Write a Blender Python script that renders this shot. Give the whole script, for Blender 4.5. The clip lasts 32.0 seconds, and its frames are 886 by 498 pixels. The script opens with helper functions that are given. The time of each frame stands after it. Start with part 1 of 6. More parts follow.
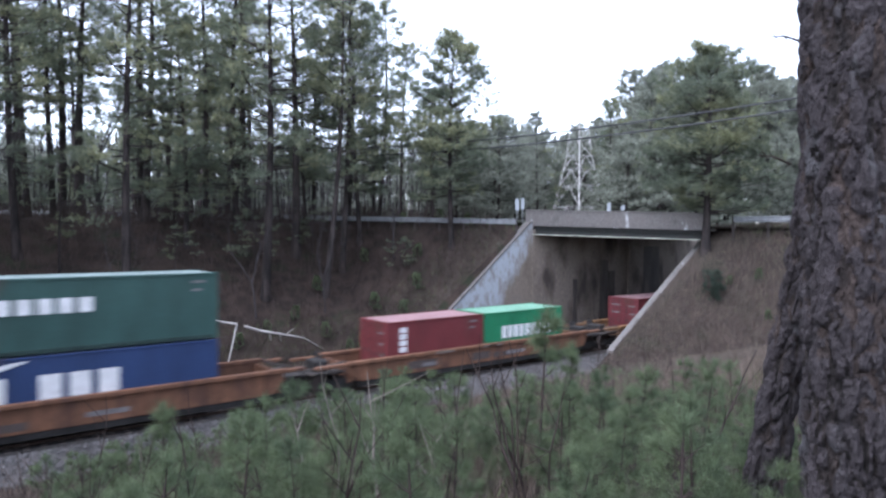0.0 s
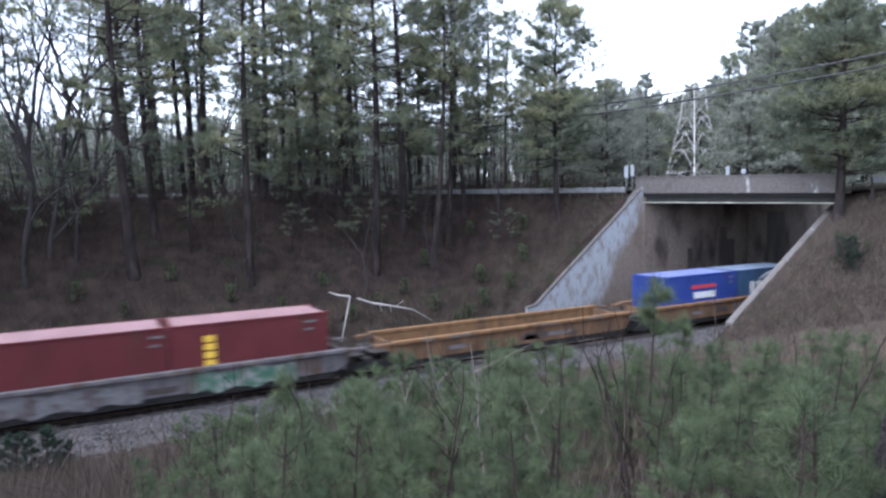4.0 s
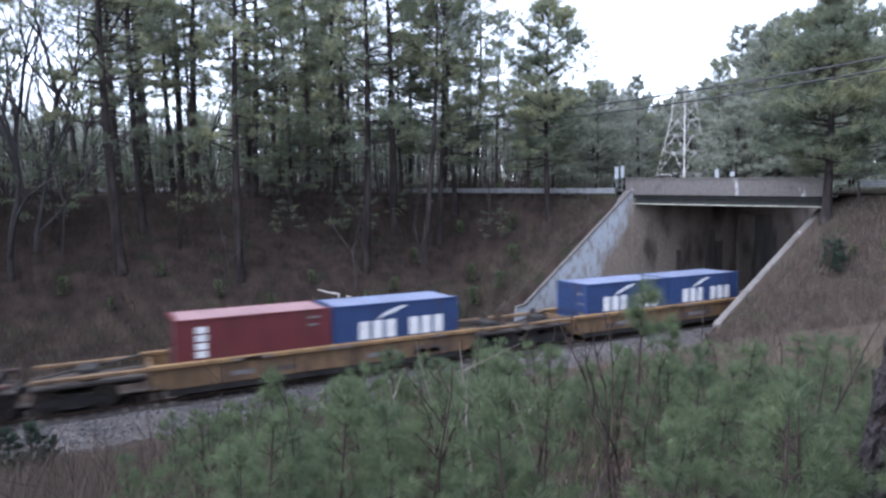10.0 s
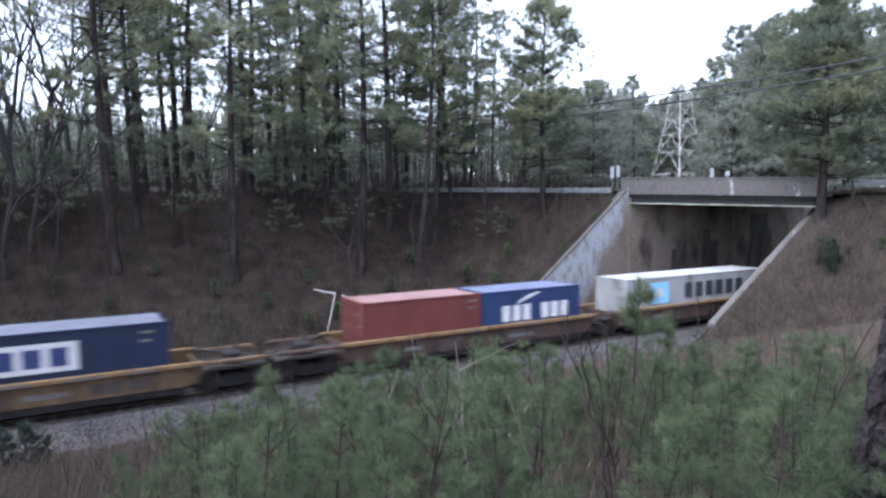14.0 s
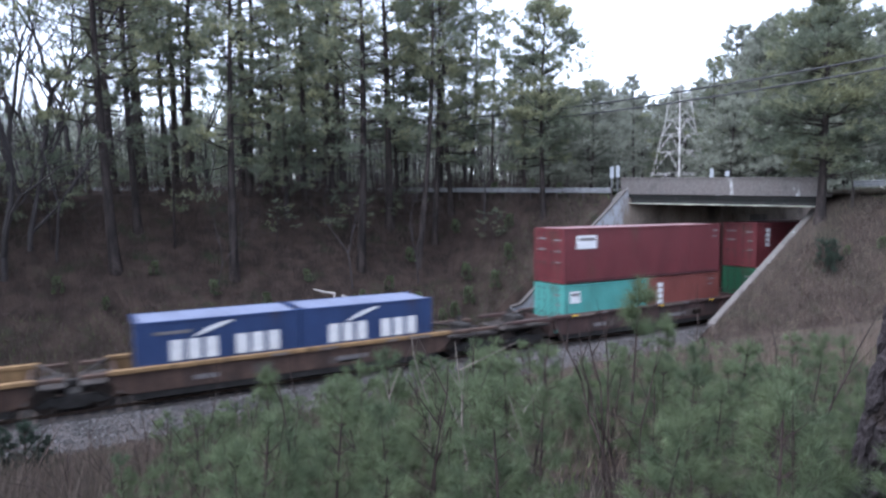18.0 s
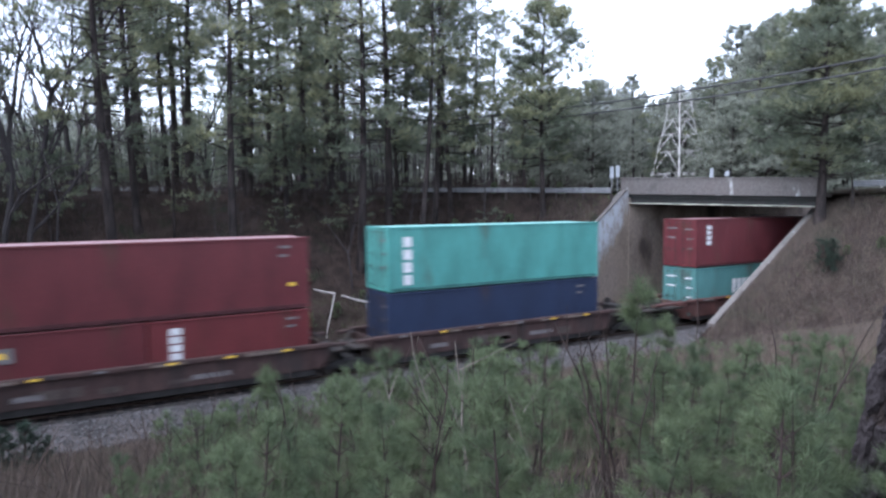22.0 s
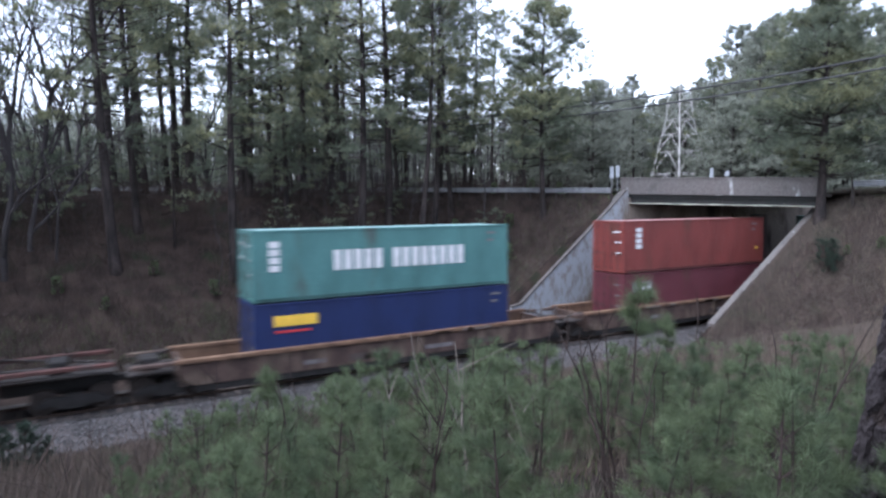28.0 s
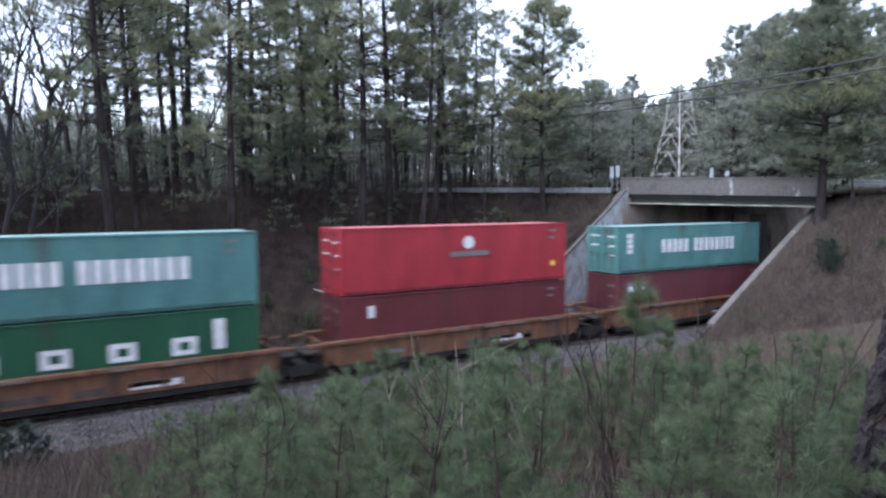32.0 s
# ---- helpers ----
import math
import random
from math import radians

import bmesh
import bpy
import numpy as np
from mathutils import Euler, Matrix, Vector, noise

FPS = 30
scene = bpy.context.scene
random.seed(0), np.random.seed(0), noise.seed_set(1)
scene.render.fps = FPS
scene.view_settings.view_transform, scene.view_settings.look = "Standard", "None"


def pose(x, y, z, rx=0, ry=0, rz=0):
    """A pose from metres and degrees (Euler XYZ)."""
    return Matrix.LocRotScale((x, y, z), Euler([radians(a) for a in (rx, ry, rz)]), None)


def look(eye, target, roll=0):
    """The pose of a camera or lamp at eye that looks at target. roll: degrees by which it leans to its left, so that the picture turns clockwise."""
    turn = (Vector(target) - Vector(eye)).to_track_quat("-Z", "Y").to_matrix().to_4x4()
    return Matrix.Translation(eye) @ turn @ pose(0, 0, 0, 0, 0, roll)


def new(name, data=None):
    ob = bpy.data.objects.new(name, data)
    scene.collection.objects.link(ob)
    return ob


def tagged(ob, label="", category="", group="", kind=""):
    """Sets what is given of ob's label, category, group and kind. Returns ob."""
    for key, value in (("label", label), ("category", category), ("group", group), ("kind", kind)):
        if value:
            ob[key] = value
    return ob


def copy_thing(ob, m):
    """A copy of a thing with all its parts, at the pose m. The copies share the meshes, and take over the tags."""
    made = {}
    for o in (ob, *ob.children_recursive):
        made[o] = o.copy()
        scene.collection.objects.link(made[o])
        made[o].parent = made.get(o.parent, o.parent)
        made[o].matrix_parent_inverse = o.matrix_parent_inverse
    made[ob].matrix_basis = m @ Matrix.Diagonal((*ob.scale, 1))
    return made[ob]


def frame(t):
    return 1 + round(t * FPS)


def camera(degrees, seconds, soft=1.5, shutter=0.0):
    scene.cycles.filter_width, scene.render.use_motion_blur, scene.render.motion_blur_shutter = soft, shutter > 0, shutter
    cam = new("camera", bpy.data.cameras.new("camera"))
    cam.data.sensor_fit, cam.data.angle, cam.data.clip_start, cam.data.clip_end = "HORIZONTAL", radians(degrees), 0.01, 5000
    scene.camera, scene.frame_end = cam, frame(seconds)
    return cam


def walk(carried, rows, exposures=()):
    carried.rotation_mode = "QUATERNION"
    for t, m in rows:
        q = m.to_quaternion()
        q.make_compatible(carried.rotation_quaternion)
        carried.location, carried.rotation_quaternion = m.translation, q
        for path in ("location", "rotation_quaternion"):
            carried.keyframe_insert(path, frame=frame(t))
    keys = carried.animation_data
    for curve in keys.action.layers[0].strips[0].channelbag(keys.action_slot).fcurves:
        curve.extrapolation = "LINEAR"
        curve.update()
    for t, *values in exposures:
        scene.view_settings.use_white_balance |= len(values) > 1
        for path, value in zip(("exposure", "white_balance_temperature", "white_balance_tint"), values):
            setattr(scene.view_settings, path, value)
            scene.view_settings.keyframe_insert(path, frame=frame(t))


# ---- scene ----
# The camera is carried by hand at one spot: it swings left in the first two seconds and settles.
EYE = (0.0, -26.449, 7.052)
TURNS = (
    (0.0, 37.77, -1.12, 0.20, 0.05), (0.5, 37.13, -0.93, -1.24, 0.05), (1.0, 29.93, -3.62, -3.00, 0.03),
    (1.5, 30.47, -4.89, -3.65, 0.015), (2.0, 28.11, -5.02, -3.36, 0.01), (2.5, 28.58, -4.76, -2.67, 0.0),
    (3.0, 28.38, -4.27, -1.92, 0.0), (3.5, 28.27, -3.70, -1.59, 0.0), (5.5, 28.02, -3.36, -0.97, 0.0),
    (6.0, 28.22, -3.51, -0.84, 0.0), (6.5, 28.45, -3.62, -0.79, 0.0), (7.0, 28.60, -3.62, -0.76, 0.0),
    (8.0, 28.60, -3.61, -0.67, 0.0), (9.0, 28.79, -3.64, -0.60, 0.0), (10.0, 29.08, -3.67, -0.59, 0.0),
    (11.0, 29.26, -3.73, -0.52, 0.0), (12.0, 29.34, -3.72, -0.54, 0.0), (13.0, 29.42, -3.73, -0.56, 0.0),
    (14.5, 29.45, -3.73, -0.57, 0.0), (18.0, 29.47, -3.73, -0.56, 0.0), (23.0, 29.48, -3.73, -0.57, 0.0),
    (28.0, 29.48, -3.73, -0.57, 0.0), (32.0, 29.48, -3.73, -0.57, 0.0))


def aim(yaw, pitch, roll, back):
    """Camera pose: yaw from +y towards +x, pitch up, roll, and a step to its left."""
    y, p = radians(yaw), radians(pitch)
    way = Vector((math.sin(y) * math.cos(p), math.cos(y) * math.cos(p), math.sin(p)))
    eye = Vector(EYE) - back * Vector((math.cos(y), -math.sin(y), 0))
    return look(eye, eye + way, roll)


cam = camera(69.756, 32.0, soft=2.5, shutter=0.5)

EXPOSURE, KELVIN, TINT = 1.88, 5710, 15.0
walk(cam, [(t, aim(a, b, c, s)) for t, a, b, c, s in TURNS], [(t, EXPOSURE + e, KELVIN, TINT) for t, e in ((0.0, 0.08), (2.0, 0.06), (6.0, 0.08), (14.0, 0.07), (25.0, -0.01), (28.0, -0.08), (32.0, -0.15))])

# ---- light: a bright overcast evening sky, glowing a little from beyond the track's left ----
SKY_STRENGTH, SUN_STRENGTH = 0.135, 1.9
SUN_FROM = Vector((-0.50, 0.0, 0.87)).normalized()
world = bpy.data.worlds.new("evening_sky")
scene.world = world
world.use_nodes = True
wn, wl = world.node_tree.nodes, world.node_tree.links
sky = wn.new("ShaderNodeTexSky")
sky.sky_type, sky.sun_disc = "NISHITA", False
sky.sun_elevation = math.asin(SUN_FROM.z)
sky.sun_rotation = math.atan2(SUN_FROM.x, SUN_FROM.y)
sky.air_density, sky.dust_density, sky.ozone_density = 1.0, 0.6, 2.0
grey = wn.new("ShaderNodeHueSaturation")
grey.inputs["Saturation"].default_value = 0.38
wl.new(sky.outputs["Color"], grey.inputs["Color"])
wl.new(grey.outputs["Color"], wn["Background"].inputs["Color"])
wn["Background"].inputs["Strength"].default_value = SKY_STRENGTH
sun = new("sun", bpy.data.lights.new("sun", "SUN"))
sun.data.energy, sun.data.angle, sun.data.color = SUN_STRENGTH, radians(70), (0.97, 0.98, 1.0)
sun.matrix_world = look(SUN_FROM * 100, (0, 0, 0))


# ---- materials ----
def mat(name, base, rough=0.7, metal=0.0, scale=6.0, vary=0.35, fine=60.0, bump=0.15, other=None, spread=0.0,
        streak=(1, 1, 1), stain=None, stain_at=(0.52, 0.7), island=0.0, spec=0.3, coord="Object", leaf=0.0):
    """Procedural surface: base colour broken up at two scales, an optional second colour in patches, streaks and bump."""
    m = bpy.data.materials.new(name)
    m.use_nodes = True
    n, l = m.node_tree.nodes, m.node_tree.links
    b = n["Principled BSDF"]
    b.inputs["Roughness"].default_value, b.inputs["Metallic"].default_value = rough, metal
    b.inputs["Specular IOR Level"].default_value = spec
    tc, mp = n.new("ShaderNodeTexCoord"), n.new("ShaderNodeMapping")
    mp.inputs["Scale"].default_value = streak
    l.new(tc.outputs[coord], mp.inputs["Vector"])
    big, small = n.new("ShaderNodeTexNoise"), n.new("ShaderNodeTexNoise")
    for t, s in ((big, scale), (small, fine)):
        t.inputs["Scale"].default_value, t.inputs["Detail"].default_value = s, 5.0
        l.new(mp.outputs["Vector"], t.inputs["Vector"])

    def mix(kind, fac, a, c):
        x = n.new("ShaderNodeMix")
        x.data_type, x.blend_type = "RGBA", kind
        for sock, v in ((x.inputs["Factor"], fac), (x.inputs["A"], a), (x.inputs["B"], c)):
            if isinstance(v, bpy.types.NodeSocket):
                l.new(v, sock)
            else:
                sock.default_value = v if isinstance(v, float) else (*v, 1.0)
        return x.outputs["Result"]

    def ramp(src, lo, hi, c0=(0, 0, 0, 1), c1=(1, 1, 1, 1)):
        r = n.new("ShaderNodeValToRGB")
        r.color_ramp.elements[0].position, r.color_ramp.elements[1].position = lo, hi
        r.color_ramp.elements[0].color, r.color_ramp.elements[1].color = c0, c1
        l.new(src, r.inputs["Fac"])
        return r.outputs["Color"]

    col = tuple(base)
    if other:
        col = mix("MIX", ramp(big.outputs["Fac"], 0.42, 0.62), col, other)
    lo, hi = 1 - vary, 1 + vary
    col = mix("MULTIPLY", 1.0, col, ramp(big.outputs["Fac"], 0.3, 0.7, (lo, lo, lo, 1), (hi, hi, hi, 1)))
    lo, hi = 1 - vary * 0.6, 1 + vary * 0.6
    col = mix("MULTIPLY", 1.0, col, ramp(small.outputs["Fac"], 0.3, 0.7, (lo, lo, lo, 1), (hi, hi, hi, 1)))
    if stain:
        third = n.new("ShaderNodeTexNoise")
        third.inputs["Scale"].default_value, third.inputs["Detail"].default_value = scale * 0.6, 8.0
        shift = n.new("ShaderNodeMapping")
        shift.inputs["Location"].default_value = (7.3, 2.1, 5.7)
        l.new(mp.outputs["Vector"], shift.inputs["Vector"])
        l.new(shift.outputs["Vector"], third.inputs["Vector"])
        col = mix("MIX", ramp(third.outputs["Fac"], *stain_at), col, stain)
    if spread or island:
        if island:
            src = n.new("ShaderNodeNewGeometry").outputs["Random Per Island"]
        else:
            src = n.new("ShaderNodeObjectInfo").outputs["Random"]
        s = island or spread
        col = mix("MULTIPLY", 1.0, col, ramp(src, 0.0, 1.0, (1 - s, 1 - s, 1 - s, 1), (1 + s, 1 + s, 1 + s, 1)))
    l.new(col, b.inputs["Base Color"])
    if bump:
        bp = n.new("ShaderNodeBump")
        bp.inputs["Strength"].default_value, bp.inputs["Distance"].default_value = bump, 0.05
        l.new(small.outputs["Fac"], bp.inputs["Height"])
        l.new(bp.outputs["Normal"], b.inputs["Normal"])
    if leaf:
        tl, both = n.new("ShaderNodeBsdfTranslucent"), n.new("ShaderNodeMixShader")
        both.inputs["Fac"].default_value = leaf
        l.new(col, tl.inputs["Color"])
        l.new(b.outputs["BSDF"], both.inputs[1])
        l.new(tl.outputs["BSDF"], both.inputs[2])
        l.new(both.outputs["Shader"], n["Material Output"].inputs["Surface"])
    return m


M = {
    "litter": mat("leaf_litter", (0.027, 0.020, 0.017), 0.95, 0, 1.1, 0.32, 14, 0.9, other=(0.036, 0.026, 0.021), stain=(0.022, 0.025, 0.015), stain_at=(0.56, 0.7), spec=0.1),
    "ballast": mat("ballast_stone", (0.062, 0.058, 0.057), 0.9, 0, 1.2, 0.35, 22, 1.0, other=(0.07, 0.062, 0.06), spec=0.2),
    "oily": mat("oil_stained_ballast", (0.038, 0.034, 0.032), 0.9, 0, 1.5, 0.4, 22, 1.0, spec=0.2),
    "stone": mat("loose_stone", (0.085, 0.081, 0.080), 0.85, 0, 3, 0.2, 40, 0.3, island=0.55, spec=0.2),
    "asphalt": mat("worn_asphalt", (0.10, 0.10, 0.10), 0.9, 0, 1.5, 0.2, 90, 0.3),
    "paintline": mat("road_paint", (0.55, 0.55, 0.52), 0.8, 0, 5, 0.2, 60, 0.1),
    "concrete": mat("weathered_concrete", (0.175, 0.143, 0.116), 0.9, 0, 0.8, 0.38, 7, 0.25, other=(0.125, 0.102, 0.086), streak=(1.2, 1.2, 0.5), stain=(0.05, 0.04, 0.034), stain_at=(0.50, 0.66), spec=0.2),
    "parapet": mat("parapet_concrete", (0.140, 0.128, 0.120), 0.9, 0, 1.3, 0.4, 12, 0.2, other=(0.092, 0.082, 0.077), streak=(1.3, 1.3, 0.7), stain=(0.36, 0.36, 0.36), stain_at=(0.63, 0.70), spec=0.2),
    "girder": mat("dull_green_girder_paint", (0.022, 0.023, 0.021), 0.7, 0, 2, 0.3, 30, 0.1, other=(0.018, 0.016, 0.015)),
    "flange": mat("pale_girder_flange", (0.38, 0.39, 0.31), 0.7, 0, 1.5, 0.3, 30, 0.1, stain=(0.15, 0.12, 0.08), stain_at=(0.58, 0.7)),
    "bark": mat("pine_bark", (0.031, 0.026, 0.025), 0.95, 0, 3, 0.35, 25, 0.8, other=(0.044, 0.036, 0.033), streak=(1, 1, 0.25), spread=0.2, spec=0.1),
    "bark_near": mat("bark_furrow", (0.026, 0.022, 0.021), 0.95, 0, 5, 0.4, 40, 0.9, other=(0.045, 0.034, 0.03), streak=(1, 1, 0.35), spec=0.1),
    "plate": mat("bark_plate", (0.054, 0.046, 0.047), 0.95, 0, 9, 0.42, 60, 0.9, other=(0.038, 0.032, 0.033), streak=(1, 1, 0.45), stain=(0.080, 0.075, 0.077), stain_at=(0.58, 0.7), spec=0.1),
    "greybark": mat("grey_bare_bark", (0.050, 0.045, 0.045), 0.95, 0, 3, 0.3, 25, 0.5, streak=(1, 1, 0.3), spec=0.1),
    "needles": mat("pine_needles", (0.156, 0.180, 0.130), 0.75, 0, 0.25, 0.35, 3, 0.0, other=(0.206, 0.212, 0.122), island=0.4, spec=0.2, leaf=0.55),
    # paler than the near needles: distance haze put into the colour
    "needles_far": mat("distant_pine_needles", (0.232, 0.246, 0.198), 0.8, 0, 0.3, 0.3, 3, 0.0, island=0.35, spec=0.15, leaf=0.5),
    "sapling": mat("young_pine_needles", (0.098, 0.129, 0.074), 0.7, 0, 0.5, 0.35, 8, 0.0, other=(0.140, 0.166, 0.083), island=0.5, spec=0.2, leaf=0.4),
    "darkneedles": mat("dark_evergreen_needles", (0.036, 0.052, 0.037), 0.7, 0, 0.8, 0.3, 8, 0.0, island=0.4, spec=0.2, leaf=0.2),
    "palestem": mat("pale_dead_stem", (0.19, 0.165, 0.14), 0.9, 0, 6, 0.3, 40, 0.2, spec=0.1),
    "twig": mat("dead_twigs", (0.052, 0.039, 0.034), 0.95, 0, 2, 0.3, 20, 0.0, island=0.35, spec=0.1),
    "stem": mat("sapling_stem", (0.045, 0.034, 0.03), 0.9, 0, 6, 0.3, 40, 0.2, spec=0.1),
    "drygrass": mat("dry_grass", (0.112, 0.095, 0.078), 0.9, 0, 0.5, 0.35, 5, 0.0, other=(0.080, 0.066, 0.056), island=0.35, spec=0.1),
    "stalk": mat("dead_stalk", (0.150, 0.118, 0.092), 0.9, 0, 0.5, 0.35, 5, 0.0, other=(0.105, 0.078, 0.064), island=0.4, spec=0.1),
    "greengrass": mat("green_weeds", (0.085, 0.11, 0.045), 0.85, 0, 0.6, 0.3, 5, 0.0, island=0.35, spec=0.15),
    "deadwood": mat("bleached_dead_wood", (0.42, 0.39, 0.36), 0.9, 0, 4, 0.25, 30, 0.3, streak=(0.3, 1, 1), spec=0.1),
    "steel": mat("galvanised_steel", (0.20, 0.205, 0.21), 0.7, 0.2, 4, 0.2, 40, 0.05),
    "towersteel": mat("pale_tower_steel", (0.44, 0.42, 0.40), 0.6, 0.2, 4, 0.15, 40, 0.0),
    "rail": mat("rusty_rail", (0.06, 0.042, 0.033), 0.6, 0.5, 5, 0.3, 40, 0.1),
    "tie": mat("creosoted_tie", (0.055, 0.045, 0.04), 0.9, 0, 3, 0.3, 30, 0.3, streak=(1, 0.2, 1), spread=0.25),
    "signback": mat("sign_sheet", (0.34, 0.36, 0.38), 0.6, 0.1, 3, 0.12, 30, 0.0),
    "cable": mat("black_cable", (0.025, 0.025, 0.028), 0.6, 0, 3, 0.1, 30, 0.0),
    "black": mat("grimy_black_steel", (0.025, 0.023, 0.022), 0.75, 0.2, 5, 0.4, 50, 0.1),
    "wheel": mat("worn_wheel_steel", (0.055, 0.045, 0.04), 0.6, 0.6, 5, 0.3, 40, 0.05),
    "deckgrey": mat("worn_grey_deck", (0.048, 0.042, 0.039), 0.75, 0.2, 3, 0.4, 40, 0.1, stain=(0.06, 0.042, 0.034)),
    "white": mat("white_marking", (0.6, 0.6, 0.6), 0.6, 0, 3, 0.12, 40, 0.0),
    "navymark": mat("navy_marking", (0.035, 0.05, 0.14), 0.6, 0, 3, 0.12, 40, 0.0),
    "darkmark": mat("charcoal_marking", (0.04, 0.045, 0.05), 0.6, 0, 3, 0.12, 40, 0.0),
    "redmark": mat("red_marking", (0.52, 0.05, 0.05), 0.6, 0, 3, 0.12, 40, 0.0),
    "yellowmark": mat("yellow_marking", (0.75, 0.48, 0.06), 0.6, 0, 3, 0.15, 40, 0.0),
    "bluemark": mat("pale_blue_marking", (0.28, 0.58, 0.85), 0.6, 0, 3, 0.1, 40, 0.0),
    "wornmetal": mat("worn_bare_paint", (0.20, 0.165, 0.14), 0.7, 0.1, 5, 0.5, 40, 0.05, other=(0.11, 0.08, 0.066)),
    "primer": mat("dull_primer_patch", (0.085, 0.066, 0.058), 0.8, 0, 3, 0.5, 30, 0.05, other=(0.055, 0.042, 0.038)),
    "mutedmark": mat("faded_pale_marking", (0.15, 0.138, 0.138), 0.7, 0, 3, 0.25, 40, 0.0),
    "graffiti_a": mat("silver_spray_paint", (0.24, 0.235, 0.24), 0.7, 0.1, 3.2, 0.4, 30, 0.0, other=(0.085, 0.07, 0.066)),
    "graffiti_b": mat("green_spray_paint", (0.085, 0.18, 0.12), 0.7, 0, 3.0, 0.4, 30, 0.0, other=(0.2, 0.21, 0.19)),
}


HUES = {}


def paint(name, c, rust=(0.10, 0.055, 0.035), at=(0.60, 0.74), rough=0.55, scale=0.8, vary=0.2):
    """Weathered vehicle paint: faded patches, dirt streaks that run down, rust."""
    HUES[name] = c
    c, rust = [q * 0.68 for q in c], [q * 0.68 for q in rust]
    return mat(name, c, rough, 0, scale, vary, 16, 0.04, streak=(1.3, 1.3, 0.5), stain=rust, stain_at=at, spec=0.35)


def faded(name, c):
    """Same paint on a roof: bleached, dusty, sky light in its colour, low sheen."""
    return mat(name, [q * 0.75 + 0.125 for q in c], 0.45, 0, 0.9, 0.2, 18, 0.05, stain=[q * 0.5 + 0.08 for q in c], stain_at=(0.62, 0.78), spec=0.5)


ROOFS, BOX = {}, {
    "maroon": paint("maroon_container_paint", (0.142, 0.029, 0.034), at=(0.62, 0.8)),
    "brick": paint("brick_red_container_paint", (0.158, 0.030, 0.033), at=(0.62, 0.8)),
    "orange": paint("orange_red_container_paint", (0.215, 0.050, 0.042), at=(0.61, 0.8)),
    "russet": paint("russet_container_paint", (0.19, 0.056, 0.046), at=(0.66, 0.8)),
    "red": paint("bright_red_container_paint", (0.40, 0.032, 0.045), at=(0.66, 0.84)),
    "plum": paint("plum_container_paint", (0.135, 0.035, 0.045), at=(0.62, 0.8)),
    "green": paint("bright_green_container_paint", (0.022, 0.20, 0.088), at=(0.66, 0.84)),
    "darkgreen": paint("dark_green_container_paint", (0.022, 0.105, 0.052), at=(0.64, 0.84)),
    "pine": paint("grey_green_container_paint", (0.040, 0.095, 0.082), at=(0.62, 0.82)),
    "sage": paint("sage_container_paint", (0.13, 0.24, 0.195), at=(0.62, 0.82)),
    "teal": paint("sea_green_container_paint", (0.10, 0.245, 0.23), at=(0.61, 0.8)),
    "turquoise": paint("turquoise_container_paint", (0.095, 0.34, 0.30), at=(0.62, 0.82)),
    "navy": paint("navy_container_paint", (0.022, 0.036, 0.080), at=(0.64, 0.84)),
    "blue": paint("blue_container_paint", (0.030, 0.058, 0.155), at=(0.64, 0.84)),
    "royal": paint("royal_blue_container_paint", (0.028, 0.060, 0.275), at=(0.66, 0.84)),
    "steelblue": paint("steel_blue_container_paint", (0.045, 0.095, 0.175), at=(0.62, 0.82)),
    "white": paint("off_white_container_paint", (0.42, 0.42, 0.42), at=(0.61, 0.8)),
    "coolgrey": paint("cool_grey_container_paint", (0.34, 0.37, 0.43), at=(0.61, 0.8)),
}
CAR = {
    "rust": paint("rust_orange_car_paint", (0.19, 0.09, 0.05), (0.10, 0.05, 0.035), (0.5, 0.68), 0.75, 2.4, 0.34),
    "amber": paint("amber_car_paint", (0.255, 0.14, 0.062), (0.13, 0.08, 0.05), (0.55, 0.72), 0.7, 2.4, 0.34),
    "yellow": paint("dull_yellow_car_paint", (0.27, 0.165, 0.075), (0.16, 0.10, 0.06), (0.55, 0.72), 0.7, 2.4, 0.34),
    "ochre": paint("dirty_ochre_car_paint", (0.185, 0.115, 0.062), (0.10, 0.065, 0.045), (0.48, 0.68), 0.8, 2.4, 0.34),
    "umber": paint("dirty_amber_car_paint", (0.205, 0.115, 0.06), (0.12, 0.07, 0.045), (0.48, 0.68), 0.8, 2.4, 0.34),
    "tan": paint("tan_car_paint", (0.22, 0.13, 0.08), (0.11, 0.06, 0.042), (0.5, 0.68), 0.75, 2.4, 0.34),
    "patched": paint("patched_tan_car_paint", (0.10, 0.064, 0.052), (0.19, 0.14, 0.105), (0.5, 0.62), 0.8, 2.0, 0.4),
    "brown": paint("brown_car_paint", (0.095, 0.058, 0.044), (0.06, 0.042, 0.035), (0.5, 0.68), 0.8, 2.4, 0.34),
    "dark": paint("grimy_maroon_car_paint", (0.075, 0.043, 0.038), (0.045, 0.035, 0.032), (0.5, 0.68), 0.8, 2.4, 0.34),
    "maroon": paint("brown_maroon_car_paint", (0.115, 0.05, 0.042), (0.07, 0.042, 0.036), (0.5, 0.68), 0.8, 2.4, 0.34),
    "grey": paint("patched_grey_car_paint", (0.17, 0.155, 0.16), (0.12, 0.075, 0.055), (0.5, 0.66), 0.75, 2.4, 0.34),
}


